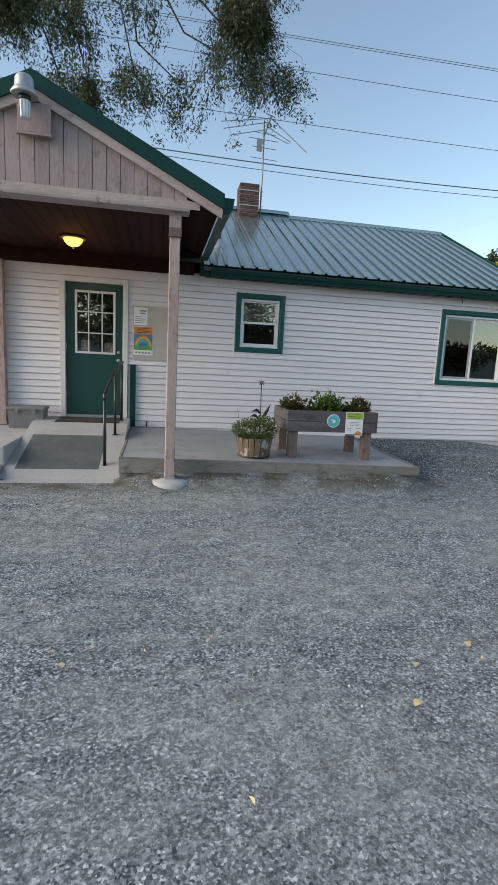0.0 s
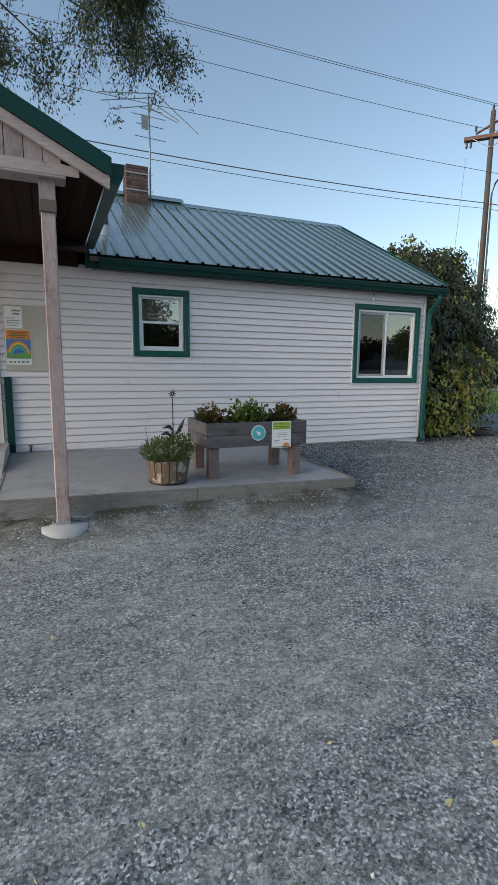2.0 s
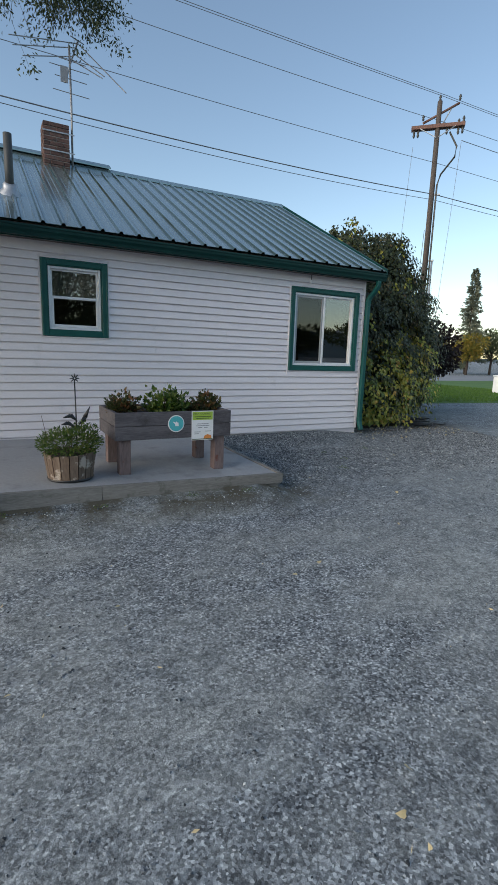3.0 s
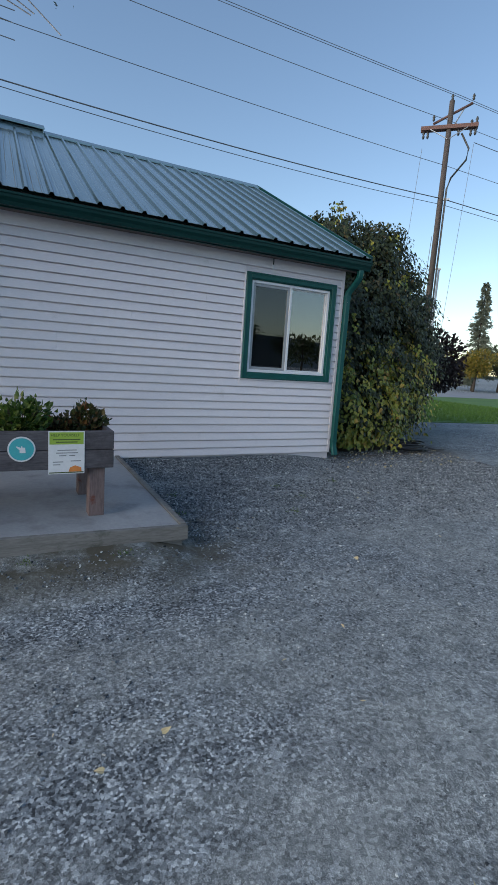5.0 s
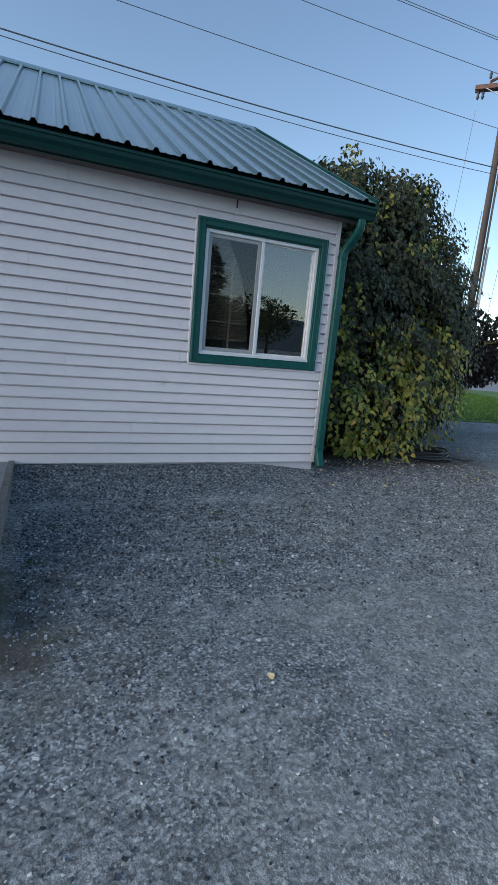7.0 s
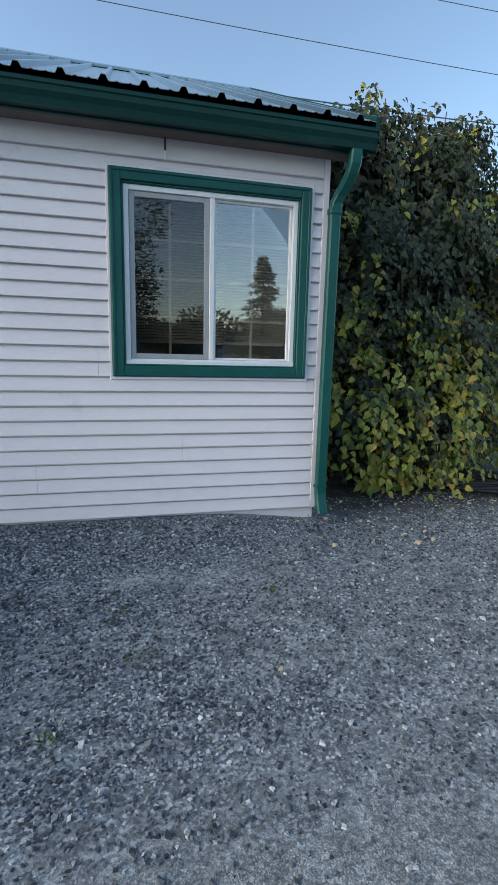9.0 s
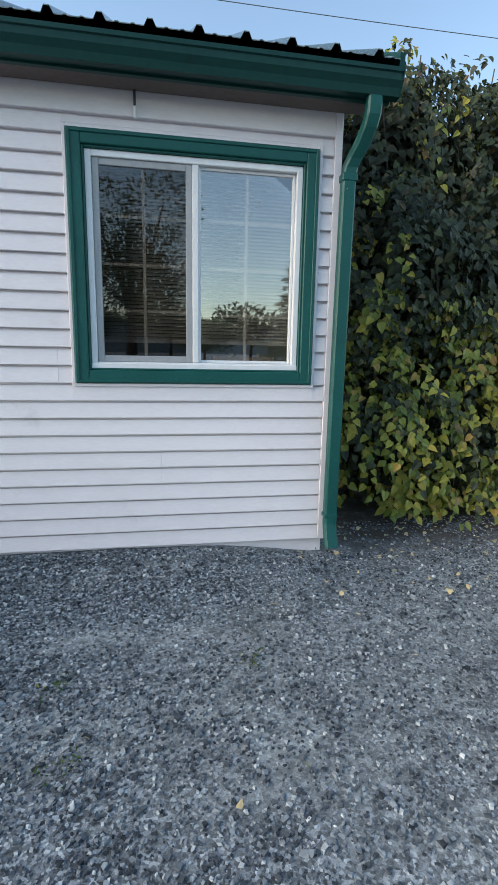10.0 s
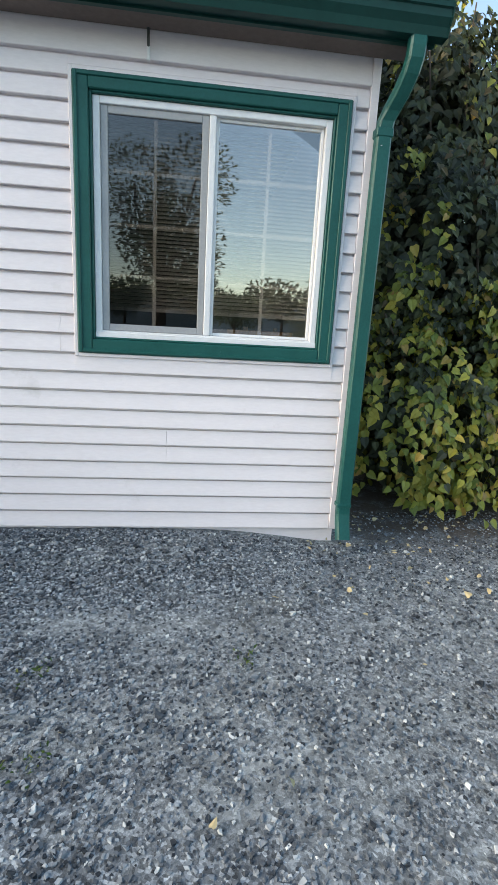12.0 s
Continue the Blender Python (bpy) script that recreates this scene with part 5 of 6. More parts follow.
def raised_planter():
    x0, x1, y0, y1, z0, z1 = 1.15, 2.40, 5.86, 6.62, 0.765, 1.045
    top = thing("raised_planter", "grey weathered wooden raised planter box standing on four legs", "planter")
    h = (z1 - z0) / 2
    for k in range(2):
        a, b = z0 + k * h + 0.002, z0 + (k + 1) * h - 0.002
        part("front_board", bx(x0, x1, y0, y0 + 0.038, a, b, bevel=0.004), M_PLANTER, top)
        part("back_board", bx(x0, x1, y1 - 0.038, y1, a, b, bevel=0.004), M_PLANTER, top)
        for x in (x0 + 0.001, x1 - 0.039):
            part("side_board", bx(x, x + 0.038, y0 + 0.039, y1 - 0.039, a, b, bevel=0.004), M_PLANTER, top)
    part("bottom", bx(x0 + 0.04, x1 - 0.04, y0 + 0.04, y1 - 0.04, z0 + 0.01, z0 + 0.04), M_PLANTER, top)
    soil = bmesh.new()
    bmesh.ops.create_grid(soil, x_segments=24, y_segments=14, size=0.5, matrix=Matrix.Translation(((x0 + x1) / 2, (y0 + y1) / 2, z1 - 0.06)) @ Matrix.Diagonal((x1 - x0 - 0.08, y1 - y0 - 0.08, 1, 1)))
    for v in soil.verts:
        v.co.z += 0.03 * noise.noise(v.co * 7)
    part("soil", soil, M_SOIL, top, "dark potting soil")
    for x in (x0 + 0.05, x1 - 0.17):
        for y in (y0 + 0.04, y1 - 0.16):
            part("leg", bx(x, x + 0.115, y, y + 0.115, slab_z(x, y) - 0.004, z0 + 0.009 if y < 6.2 else z0 + 0.009, bevel=0.006), M_LEG, top)
    rng = np.random.default_rng(5)
    for cx, cy, rr, hh, n, m in ((1.33, 6.25, 0.16, 0.13, 700, L_PLANT), (1.75, 6.15, 0.20, 0.17, 1100, L_HERB), (2.05, 6.2, 0.13, 0.08, 420, L_PLANT), (2.25, 6.2, 0.14, 0.15, 560, L_PLANT)):
        pl = thing("planter_plant", "bushy green herb growing in the raised planter", "plant", group="plants in the raised planter", at=(cx, cy, z1 - 0.06))
        p, w = clump(rng, n, (0, 0, hh * 0.8 + 0.02), (rr, rr * 0.9, hh))
        # uneven tufts with open gaps
        tuft = np.array([noise.noise(Vector(q) * 14 + Vector((cx * 9, 0, 0))) for q in p])
        p *= (1.0 + 0.75 * tuft)[:, None]
        p += rng.normal(0, 0.018, (n, 3))
        p *= np.array([1.05, 1.1, 0.65])
        p[:, 2] = np.maximum(p[:, 2], 0.0)
        sparse = rng.uniform(0, 1, n) < 0.9
        p, w = p[sparse], w[sparse]
        leaves("foliage", p, w, rng.uniform(0.025, 0.05, len(p)), m, pl, heart=True)
        st = bmesh.new()
        for i in range(9):
            a = rng.uniform(0, 6.28)
            tube(st, [(0.02 * math.cos(a), 0.02 * math.sin(a), -0.01), (rr * 0.5 * math.cos(a), rr * 0.5 * math.sin(a), hh * 0.6), (rr * 0.8 * math.cos(a), rr * 0.8 * math.sin(a), hh * 1.0 + 0.03 * rng.uniform())], 0.003, 4)
        part("stems", st, M_TWIG, pl)
    # round badge and printed sign on the front boards
    bd = thing("round_badge", "round teal badge with a white watering can shape", "badge", at=(1.775, y0 - 0.001, 0.92))
    part("rim", lathe(bmesh.new(), [(0.088, 0), (0.088, 0.004)], (0, 0, 0), 36), M_PAPER, bd).matrix_basis = pose(0, 0, 0, 90)
    part("disc", lathe(bmesh.new(), [(0.078, 0), (0.078, 0.0055)], (0, 0, 0), 36), M_TEAL, bd).matrix_basis = pose(0, 0, 0, 90)
    part("can_shape", prism(bmesh.new(), [(-0.012, -0.026), (0.026, -0.026), (0.022, 0.012), (0.006, 0.012), (0.004, 0.022), (-0.002, 0.022), (-0.004, 0.010), (-0.03, 0.022), (-0.034, 0.016), (-0.012, -0.006)], -0.0075, -0.006), M_PAPER, bd)
    sg = thing("planter_sign", "white printed sign with lime green heading on the planter", "sign", at=(1.945, y0 - 0.001, 0.735))
    part("sheet", bx(0, 0.245, -0.004, 0, 0, 0.31), M_PAPER, sg)
    part("heading", bx(0.008, 0.237, -0.0052, -0.0044, 0.215, 0.302), M_LIME, sg)
    cu = bpy.data.curves.new("heading_text", "FONT")
    cu.body, cu.size, cu.extrude = "HELP YOURSELF", 0.027, 0.0003
    cu.materials.append(M_DARKTEXT)
    tx = new("heading_text", cu)
    tx.parent = sg
    tx.matrix_basis = pose(0.016, -0.0056, 0.272, 90)
    for k, (a, b, z) in enumerate(((0.03, 0.215, 0.246), (0.05, 0.195, 0.228))):
        part("text_line", bx(a, b, -0.0062, -0.0054, z, z + 0.007), M_DARKTEXT, sg)
    for a, b, z in ((0.06, 0.19, 0.17), (0.05, 0.20, 0.15), (0.07, 0.12, 0.13), (0.14, 0.18, 0.13), (0.03, 0.10, 0.085), (0.15, 0.22, 0.09), (0.03, 0.08, 0.065)):
        part("text_line", bx(a, b, -0.0052, -0.0044, z, z + 0.006), M_INK, sg)
    part("bottom_band", bx(0.006, 0.239, -0.0052, -0.0044, 0.006, 0.014), M_DARKTEXT, sg)
    part("picture", prism(bmesh.new(), [(0.135, 0.015), (0.225, 0.015), (0.222, 0.045), (0.18, 0.06), (0.145, 0.045)], -0.0052, -0.0044), M_ORANGE, sg)


raised_planter()


def barrel_pot():
    cx, cy = 0.74, 5.93
    z = slab_z(cx, cy)
    top = thing("barrel_planter", "peeling half-barrel planter with green herbs", "planter", at=(cx, cy, z))
    part("liner", lathe(bmesh.new(), [(0.185, 0.015), (0.215, 0.245)], (0, 0, 0), 24), M_SOIL, top, "dark soil inside the barrel")
    part("foot_ring", lathe(bmesh.new(), [(0.205, 0.0), (0.215, 0.02), (0.195, 0.025)], (0, 0, 0), 28), M_BLACK, top)
    n = 18
    rng = random.Random(2)
    for i in range(n):
        a0, a1 = 2 * math.pi * i / n + 0.02, 2 * math.pi * (i + 1) / n - 0.02
        bm = bmesh.new()
        hh = 0.26 + rng.uniform(-0.012, 0.006)
        vs = []
        for r, zz in ((0.205, 0.02), (0.24, hh), (0.222, hh), (0.187, 0.02)):
            vs.append((bm.verts.new((r * math.cos(a0), r * math.sin(a0), zz)), bm.verts.new((r * math.cos(a1), r * math.sin(a1), zz))))
        for k in range(4):
            bm.faces.new((vs[k][0], vs[k][1], vs[(k + 1) % 4][1], vs[(k + 1) % 4][0]))
        bm.faces.new([v[0] for v in vs][::-1])
        bm.faces.new([v[1] for v in vs])
        bmesh.ops.recalc_face_normals(bm, faces=bm.faces[:])
        part("stave", bm, M_BARREL, top)
    rg = np.random.default_rng(8)
    hb = thing("herb_plant", "dense green feathery herbs spilling over the barrel", "plant", at=(cx, cy, z + 0.25))
    p, w = clump(rg, 2600, (0, 0, 0.09), (0.30, 0.27, 0.15))
    leaves("foliage", p, w, rg.uniform(0.018, 0.04, len(p)), L_HERB, hb)
    p, w = clump(rg, 500, (0.12, 0.02, 0.16), (0.17, 0.15, 0.12))
    leaves("upper_foliage", p, w, rg.uniform(0.02, 0.045, len(p)), L_HERB, hb)
    st = bmesh.new()
    for i in range(16):
        a = rg.uniform(0, 6.28)
        tube(st, [(0.05 * math.cos(a), 0.05 * math.sin(a), -0.02), (0.24 * math.cos(a), 0.22 * math.sin(a), 0.12 + 0.12 * rg.uniform())], 0.003, 4)
    tube(st, [(-0.2, 0.0, 0.0), (-0.21, 0.0, 0.2), (-0.24, 0.0, 0.36)], 0.003, 4)
    part("stems", st, M_TWIG, hb)
    sp = thing("garden_stake", "thin black metal garden stake with a flower and leaves", "garden stake", at=(0.81, 5.97, z + 0.24))
    part("rod", tube(bmesh.new(), [(0, 0, -0.1), (0.0, 0, 0.4), (-0.005, 0, 0.70)], 0.006, 6), M_BLACK, sp)
    for i in range(8):
        a = 2 * math.pi * i / 8
        c = bmesh.new()
        tube(c, [(-0.005 + 0.008 * math.cos(a), -0.008, 0.71 + 0.008 * math.sin(a)), (-0.005 + 0.03 * math.cos(a), -0.012, 0.71 + 0.03 * math.sin(a)), (-0.005 + 0.043 * math.cos(a), -0.006, 0.71 + 0.043 * math.sin(a))], 0.007, 5, 0.004)
        part("petal", c, M_BLACK, sp)
    for pts in (((0.01, 0, 0.30), (-0.05, -0.02, 0.36), (-0.12, -0.02, 0.34)), ((0.0, 0, 0.24), (-0.08, -0.03, 0.29), (-0.14, -0.03, 0.275)), ((0.02, 0, 0.26), (0.08, -0.01, 0.34), (0.13, 0, 0.44))):
        c = bmesh.new()
        tube(c, [pts[0], pts[1]], 0.004, 6, 0.022)
        tube(c, [pts[1], pts[2]], 0.022, 6, 0.003)
        part("metal_leaf", c, M_BLACK, sp)


barrel_pot()


# ---------------------------------------------------------------- shrubs and trees
def big_shrub():
    rng = np.random.default_rng(21)
    top = thing("tall_shrub", "tall overgrown shrub with green and yellowing heart-shaped leaves", "shrub", at=(7.6, 9.9, 0.25))
    lobes = [(6.5, 9.7, 1.2, 0.4, 0.6, 1.0), (6.55, 9.9, 2.7, 0.4, 0.6, 1.0), (6.75, 9.1, 1.0, 0.62, 0.7, 0.95), (7.45, 9.15, 0.95, 0.75, 0.75, 0.95), (8.2, 9.6, 1.2, 0.8, 0.85, 1.1), (6.9, 9.5, 2.3, 0.75, 0.85, 0.95), (7.75, 9.7, 2.4, 0.95, 0.9, 1.0), (8.75, 10.1, 2.0, 0.85, 0.95, 1.1), (7.0, 10.0, 3.5, 0.68, 0.8, 0.8), (7.9, 10.1, 3.4, 0.8, 0.8, 0.95), (9.05, 10.4, 3.0, 0.8, 0.75, 0.95), (7.35, 10.3, 4.1, 0.48, 0.5, 0.5), (8.55, 10.3, 3.95, 0.55, 0.5, 0.55), (9.5, 10.6, 2.2, 0.6, 0.7, 0.8), (9.3, 10.5, 1.2, 0.6, 0.7, 0.8)]
    base = np.array([7.6, 9.9, 0.25])
    gs, ys_, inner = [], [], []
    for cx, cy, cz, rx, ry, rz in lobes:
        # drooping sprays over the lobe: overlapping leaves along short hanging stems
        n = int(560 * rx * rz + 60)
        d = rng.normal(size=(n, 3))
        d /= np.linalg.norm(d, axis=1, keepdims=True)
        root = np.array([cx, cy, cz]) + d * rng.uniform(0.72, 1.03, n)[:, None] * np.array([rx, ry, rz])
        gap = np.array([noise.noise(Vector(q) * 1.9) + 0.5 * noise.noise(Vector(q) * 4.5) for q in root])
        for q, dd in zip(root[gap > -0.16], d[gap > -0.16]):
            m = int(rng.integers(9, 17))
            out = dd * np.array([1, 1, 0.3]) + rng.normal(0, 0.35, 3)
            u = np.linspace(0, 1, m)[:, None]
            spine = q + out * 0.26 * u + np.array([0, 0, -0.30]) * u * u
            p = spine + rng.normal(0, 0.035, (m, 3))
            side = np.cross(out, [0, 0, 1.0])
            side /= np.linalg.norm(side) + 1e-6
            w = side * np.where(np.arange(m) % 2, 1, -1)[:, None] * 0.55 + out * 0.35 + np.array([0, 0, -0.75]) + rng.normal(0, 0.22, (m, 3))
            f = dd + np.array([0, -0.45, 0.55]) + rng.normal(0, 0.25, (m, 3))
            yellow = rng.uniform() < np.clip(1.05 - 0.42 * (q[2] - 0.3), 0.06, 0.88) * np.clip(1.6 - 0.35 * (q[0] - 6.2), 0.35, 1)
            (ys_ if yellow else gs).append(np.concatenate([p, w, f], 1))
        # filler leaves deeper inside, the shade there put into their darker green
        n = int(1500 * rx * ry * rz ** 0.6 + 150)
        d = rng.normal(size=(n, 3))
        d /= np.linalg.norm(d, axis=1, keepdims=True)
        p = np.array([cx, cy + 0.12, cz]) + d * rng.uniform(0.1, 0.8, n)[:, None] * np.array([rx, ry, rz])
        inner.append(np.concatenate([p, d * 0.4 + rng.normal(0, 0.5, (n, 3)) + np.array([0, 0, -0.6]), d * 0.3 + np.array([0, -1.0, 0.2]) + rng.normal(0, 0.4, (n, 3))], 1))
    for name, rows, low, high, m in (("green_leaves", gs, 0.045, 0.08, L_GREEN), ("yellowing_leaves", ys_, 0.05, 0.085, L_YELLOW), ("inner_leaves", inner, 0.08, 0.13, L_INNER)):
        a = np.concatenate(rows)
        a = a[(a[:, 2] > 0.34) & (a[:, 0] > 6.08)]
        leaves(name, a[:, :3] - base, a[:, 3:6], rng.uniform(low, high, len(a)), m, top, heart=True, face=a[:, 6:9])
    for i in range(34):
        cx, cy, cz, rx, ry, rz = lobes[i % len(lobes)]
        a = rng.uniform(-0.5, 0.5, 2)
        bx_, by_ = 0.45 * (cx - 7.6) + a[0], 0.3 * (cy - 9.9) + a[1]
        c = bmesh.new()
        tx_, ty_, tz_ = cx - 7.6 + rng.uniform(-0.5, 0.5), cy - 9.9 + rng.uniform(-0.5, 0.3), cz - 0.25 + rz * rng.uniform(0.3, 1.1)
        tube(c, [(bx_, by_, -0.1), ((bx_ * 2 + tx_) / 3 + 0.06, (by_ * 2 + ty_) / 3, tz_ * 0.4), ((bx_ + tx_ * 3) / 4, (by_ + ty_ * 3) / 4, tz_ * 0.75), (tx_, ty_, tz_)], 0.024, 6, 0.006)
        part("branch", c, M_TWIG, top)


big_shrub()


def side_shrub():
    rng = np.random.default_rng(31)
    top = thing("purple_shrub", "dark purple-brown shrub behind the tall green one", "shrub", at=(11.1, 11.2, 0.25))
    ps, ws = [], []
    for cx, cy, cz, rx, ry, rz, n in ((0, 0, 1.7, 1.0, 0.9, 0.8, 2600), (-0.9, -0.2, 1.4, 0.8, 0.8, 1.0, 2000), (-1.0, 0.1, 2.6, 0.7, 0.6, 0.6, 1200), (0.6, 0.2, 1.4, 0.7, 0.7, 0.5, 1000)):
        p, w = clump(rng, n, (cx, cy, cz), (rx, ry, rz), 0.6)
        ps.append(p); ws.append(w)
    p, w = np.concatenate(ps), np.concatenate(ws)
    leaves("foliage", p, w, rng.uniform(0.05, 0.10, len(p)), L_PURPLE, top, heart=True)
    for i in range(8):
        a = rng.uniform(-0.9, 0.9)
        c = bmesh.new()
        tube(c, [(a * 0.3 - 0.3, 0, -0.05), (a * 0.6 - 0.3, 0.1, 0.9), (a, rng.uniform(-0.4, 0.4), 2.1)], 0.022, 5, 0.006)
        part("branch", c, M_TWIG, top)


side_shrub()


def limb_points(a, b, rng, bend=0.12, n=5):
    a, b = Vector(a), Vector(b)
    d = (b - a).length
    return [a.lerp(b, i / n) + Vector(rng.normal(0, bend * d * (0 if i in (0, n) else 1) / n, 3)) for i in range(n + 1)]


def overhanging_tree():
    """A tall tree behind the porch: trunk, limbs, hanging twigs and small narrow leaves."""
    rng = np.random.default_rng(17)
    ox, oy = -7.2, 15.5
    top = thing("overhanging_tree", "large dark tree with drooping twigs hanging over the roof", "tree", at=(ox, oy, 0.25))
    c = bmesh.new()
    tube(c, [(0, 0, -0.2), (0.05, -0.05, 2.0), (0.2, -0.3, 4.5), (0.3, -0.5, 7.5), (0.3, -0.6, 11.5)], 0.36, 12, 0.12)
    part("trunk", c, M_BARK, top, "dark rough bark")
    # centre and half-size of each leafy mass, and how thick it hangs
    masses = [(-3.5, 11.3, 8.2, 0.9, 0.8, 0.8, 80), (-2.0, 11.2, 6.9, 0.4, 0.4, 0.3, 26), (-2.3, 11.2, 7.9, 0.8, 0.9, 0.7, 30), (-2.6, 11.4, 6.9, 0.7, 0.6, 0.5, 14), (-1.1, 11.0, 7.0, 0.75, 0.7, 0.5, 20), (-0.2, 11.0, 7.0, 0.7, 0.5, 0.45, 12), (-0.9, 11.2, 8.6, 0.9, 0.8, 0.35, 10), (1.15, 11.0, 8.55, 0.58, 0.5, 0.5, 110), (1.2, 11.0, 9.4, 1.2, 0.8, 0.45, 30), (0.5, 11.0, 7.7, 0.5, 0.5, 0.5, 12), (1.35, 11.0, 7.6, 0.55, 0.5, 0.35, 22), (1.95, 11.0, 7.6, 0.5, 0.4, 0.3, 12), (0.5, 11.4, 9.6, 1.1, 0.8, 0.5, 14), (-2.5, 11.4, 9.3, 1.5, 1.0, 0.6, 40), (-5.2, 12.2, 9.4, 1.8, 1.6, 1.6, 60), (-4.6, 14.5, 11.3, 2.6, 2.4, 1.8, 90), (-1.8, 12.6, 11.0, 2.0, 1.8, 1.2, 60)]
    ps, ws, ss = [], [], []
    tw = bmesh.new()
    for cx, cy, cz, rx, ry, rz, count in masses:
        hub = (cx - ox, cy - oy, cz - 0.25 + rz * 0.5)
        limb = bmesh.new()
        start = (0.3, -0.5, 8.6 + rng.uniform(0, 2.2))
        above = (hub[0] * 0.6, hub[1] * 0.6 + 0.4, max(hub[2] + 2.5, 12.2))
        tube(limb, limb_points(start, above, rng) + limb_points(above, hub, rng)[1:], 0.07, 7, 0.012)
        part("limb", limb, M_BARK, top)
        for i in range(int(count * 1.5)):
            d = rng.normal(size=3)
            d /= np.linalg.norm(d)
            q = np.array(hub) + d * np.array([rx, ry, rz]) * rng.uniform(0.2, 1.0)
            length = rng.uniform(0.3, 0.75)
            drift = rng.normal(0, 0.22, 2)
            end = q + np.array([drift[0], drift[1], -length])
            mid = (q + end) / 2 + np.array([drift[0] * -0.2, 0, 0.06])
            tube(tw, [hub, tuple((np.array(hub) + q) / 2 + np.array([0, 0, 0.08])), tuple(q), tuple(mid), tuple(end)], 0.006, 3, 0.002)
            m = 84
            u = rng.uniform(0, 1, m)[:, None]
            along = q + (end - q) * u + rng.normal(0, 0.085, (m, 3))
            ps.append(along)
            ws.append(np.tile(end - q, (m, 1)) + rng.normal(0, 0.35, (m, 3)))
            ss.append(rng.uniform(0.04, 0.09, m))
    # loose sprays at the rim
    for sx, sz in ((2.6, 7.55), (2.5, 7.0), (0.97, 6.35), (1.0, 6.9), (2.3, 7.1), (0.2, 6.5), (-0.6, 6.2), (1.75, 6.85)):
        q = np.array([sx - 0.25 - ox, 11.0 - oy, sz + 0.3])
        e = np.array([sx - ox, 11.0 - oy, sz - 0.35])
        tube(tw, [(min(sx, 1.3) - ox, 11.0 - oy, 8.1), tuple((q + np.array([min(sx, 1.3) - ox, 11.0 - oy, 8.3])) / 2), tuple(q), tuple(e)], 0.005, 3, 0.003)
        ps.append(e + rng.normal(0, 0.09, (34, 3)))
        ws.append(rng.normal(0, 0.6, (34, 3)) + np.array([0, 0, -0.5]))
        ss.append(rng.uniform(0.05, 0.1, 34))
    tagged(part("hanging_twig_mass", tw, M_TWIG, top), kind="stuff")
    leaves("crown", np.concatenate(ps), np.concatenate(ws), np.concatenate(ss), L_TREE, top)


overhanging_tree()


def spruce(x, y, h, seed, name="spruce_tree", label="tall dark conifer with drooping whorled branches", w=0.22):
    rng = np.random.default_rng(seed)
    z0 = ground_z(x, y)
    top = thing(name, label, "tree", at=(x, y, z0))
    part("trunk", tube(bmesh.new(), [(0, 0, -0.1), (0, 0, h)], 0.018 * h, 8, 0.02), M_BARK, top)
    ps, ws, ss = [], [], []
    z = 0.1 * h
    while z < 0.98 * h:
        reach = (h - z) * w * rng.uniform(0.75, 1.15) + 0.15
        for i in range(7):
            if rng.uniform() < 0.12:
                continue
            a = rng.uniform(0, 6.28)
            m = int(40 + 24 * reach)
            u = rng.uniform(0.1, 1, m)
            r = reach * u * rng.uniform(0.9, 1.1)
            px = np.stack([r * math.cos(a) + rng.normal(0, 0.10 * reach, m), r * math.sin(a) + rng.normal(0, 0.10 * reach, m), z - 0.28 * r + rng.normal(0, 0.03 * h * 0.3, m)], -1)
            ps.append(px)
            ws.append(np.tile([math.cos(a), math.sin(a), -0.5], (m, 1)) + rng.normal(0, 0.4, (m, 3)))
            ss.append(rng.uniform(0.016, 0.032, m) * h)
        z += h * 0.035
    leaves("crown", np.concatenate(ps), np.concatenate(ws), np.concatenate(ss), L_SPRUCE, top)


def broadleaf(x, y, h, r, seed, material, label, leaf=0.3, count=2600):
    rng = np.random.default_rng(seed)
    top = thing("broadleaf_tree", label, "tree", at=(x, y, ground_z(x, y)))
    part("trunk", tube(bmesh.new(), [(0, 0, -0.1), (0.1, 0, 0.35 * h), (0, 0.1, 0.7 * h)], 0.03 * h, 8, 0.01 * h), M_BARK, top)
    ps, ws = [], []
    for i in range(9):
        a = rng.uniform(0, 6.28)
        c = (0.55 * r * math.cos(a) * rng.uniform(0.2, 1), 0.55 * r * math.sin(a) * rng.uniform(0.2, 1), h * rng.uniform(0.4, 0.82))
        limb = bmesh.new()
        tube(limb, limb_points((0, 0, 0.3 * h), c, rng), 0.012 * h, 5, 0.004 * h)
        part("limb", limb, M_BARK, top)
        p, w = clump(rng, count // 9, c, (0.5 * r, 0.5 * r, 0.17 * h), 0.4)
        ps.append(p); ws.append(w)
    p = np.concatenate(ps)
    p[:, 2] = np.maximum(p[:, 2], 0.05 * h)
    leaves("crown", p, np.concatenate(ws), rng.uniform(0.6, 1.3, len(p)) * leaf, material, top)


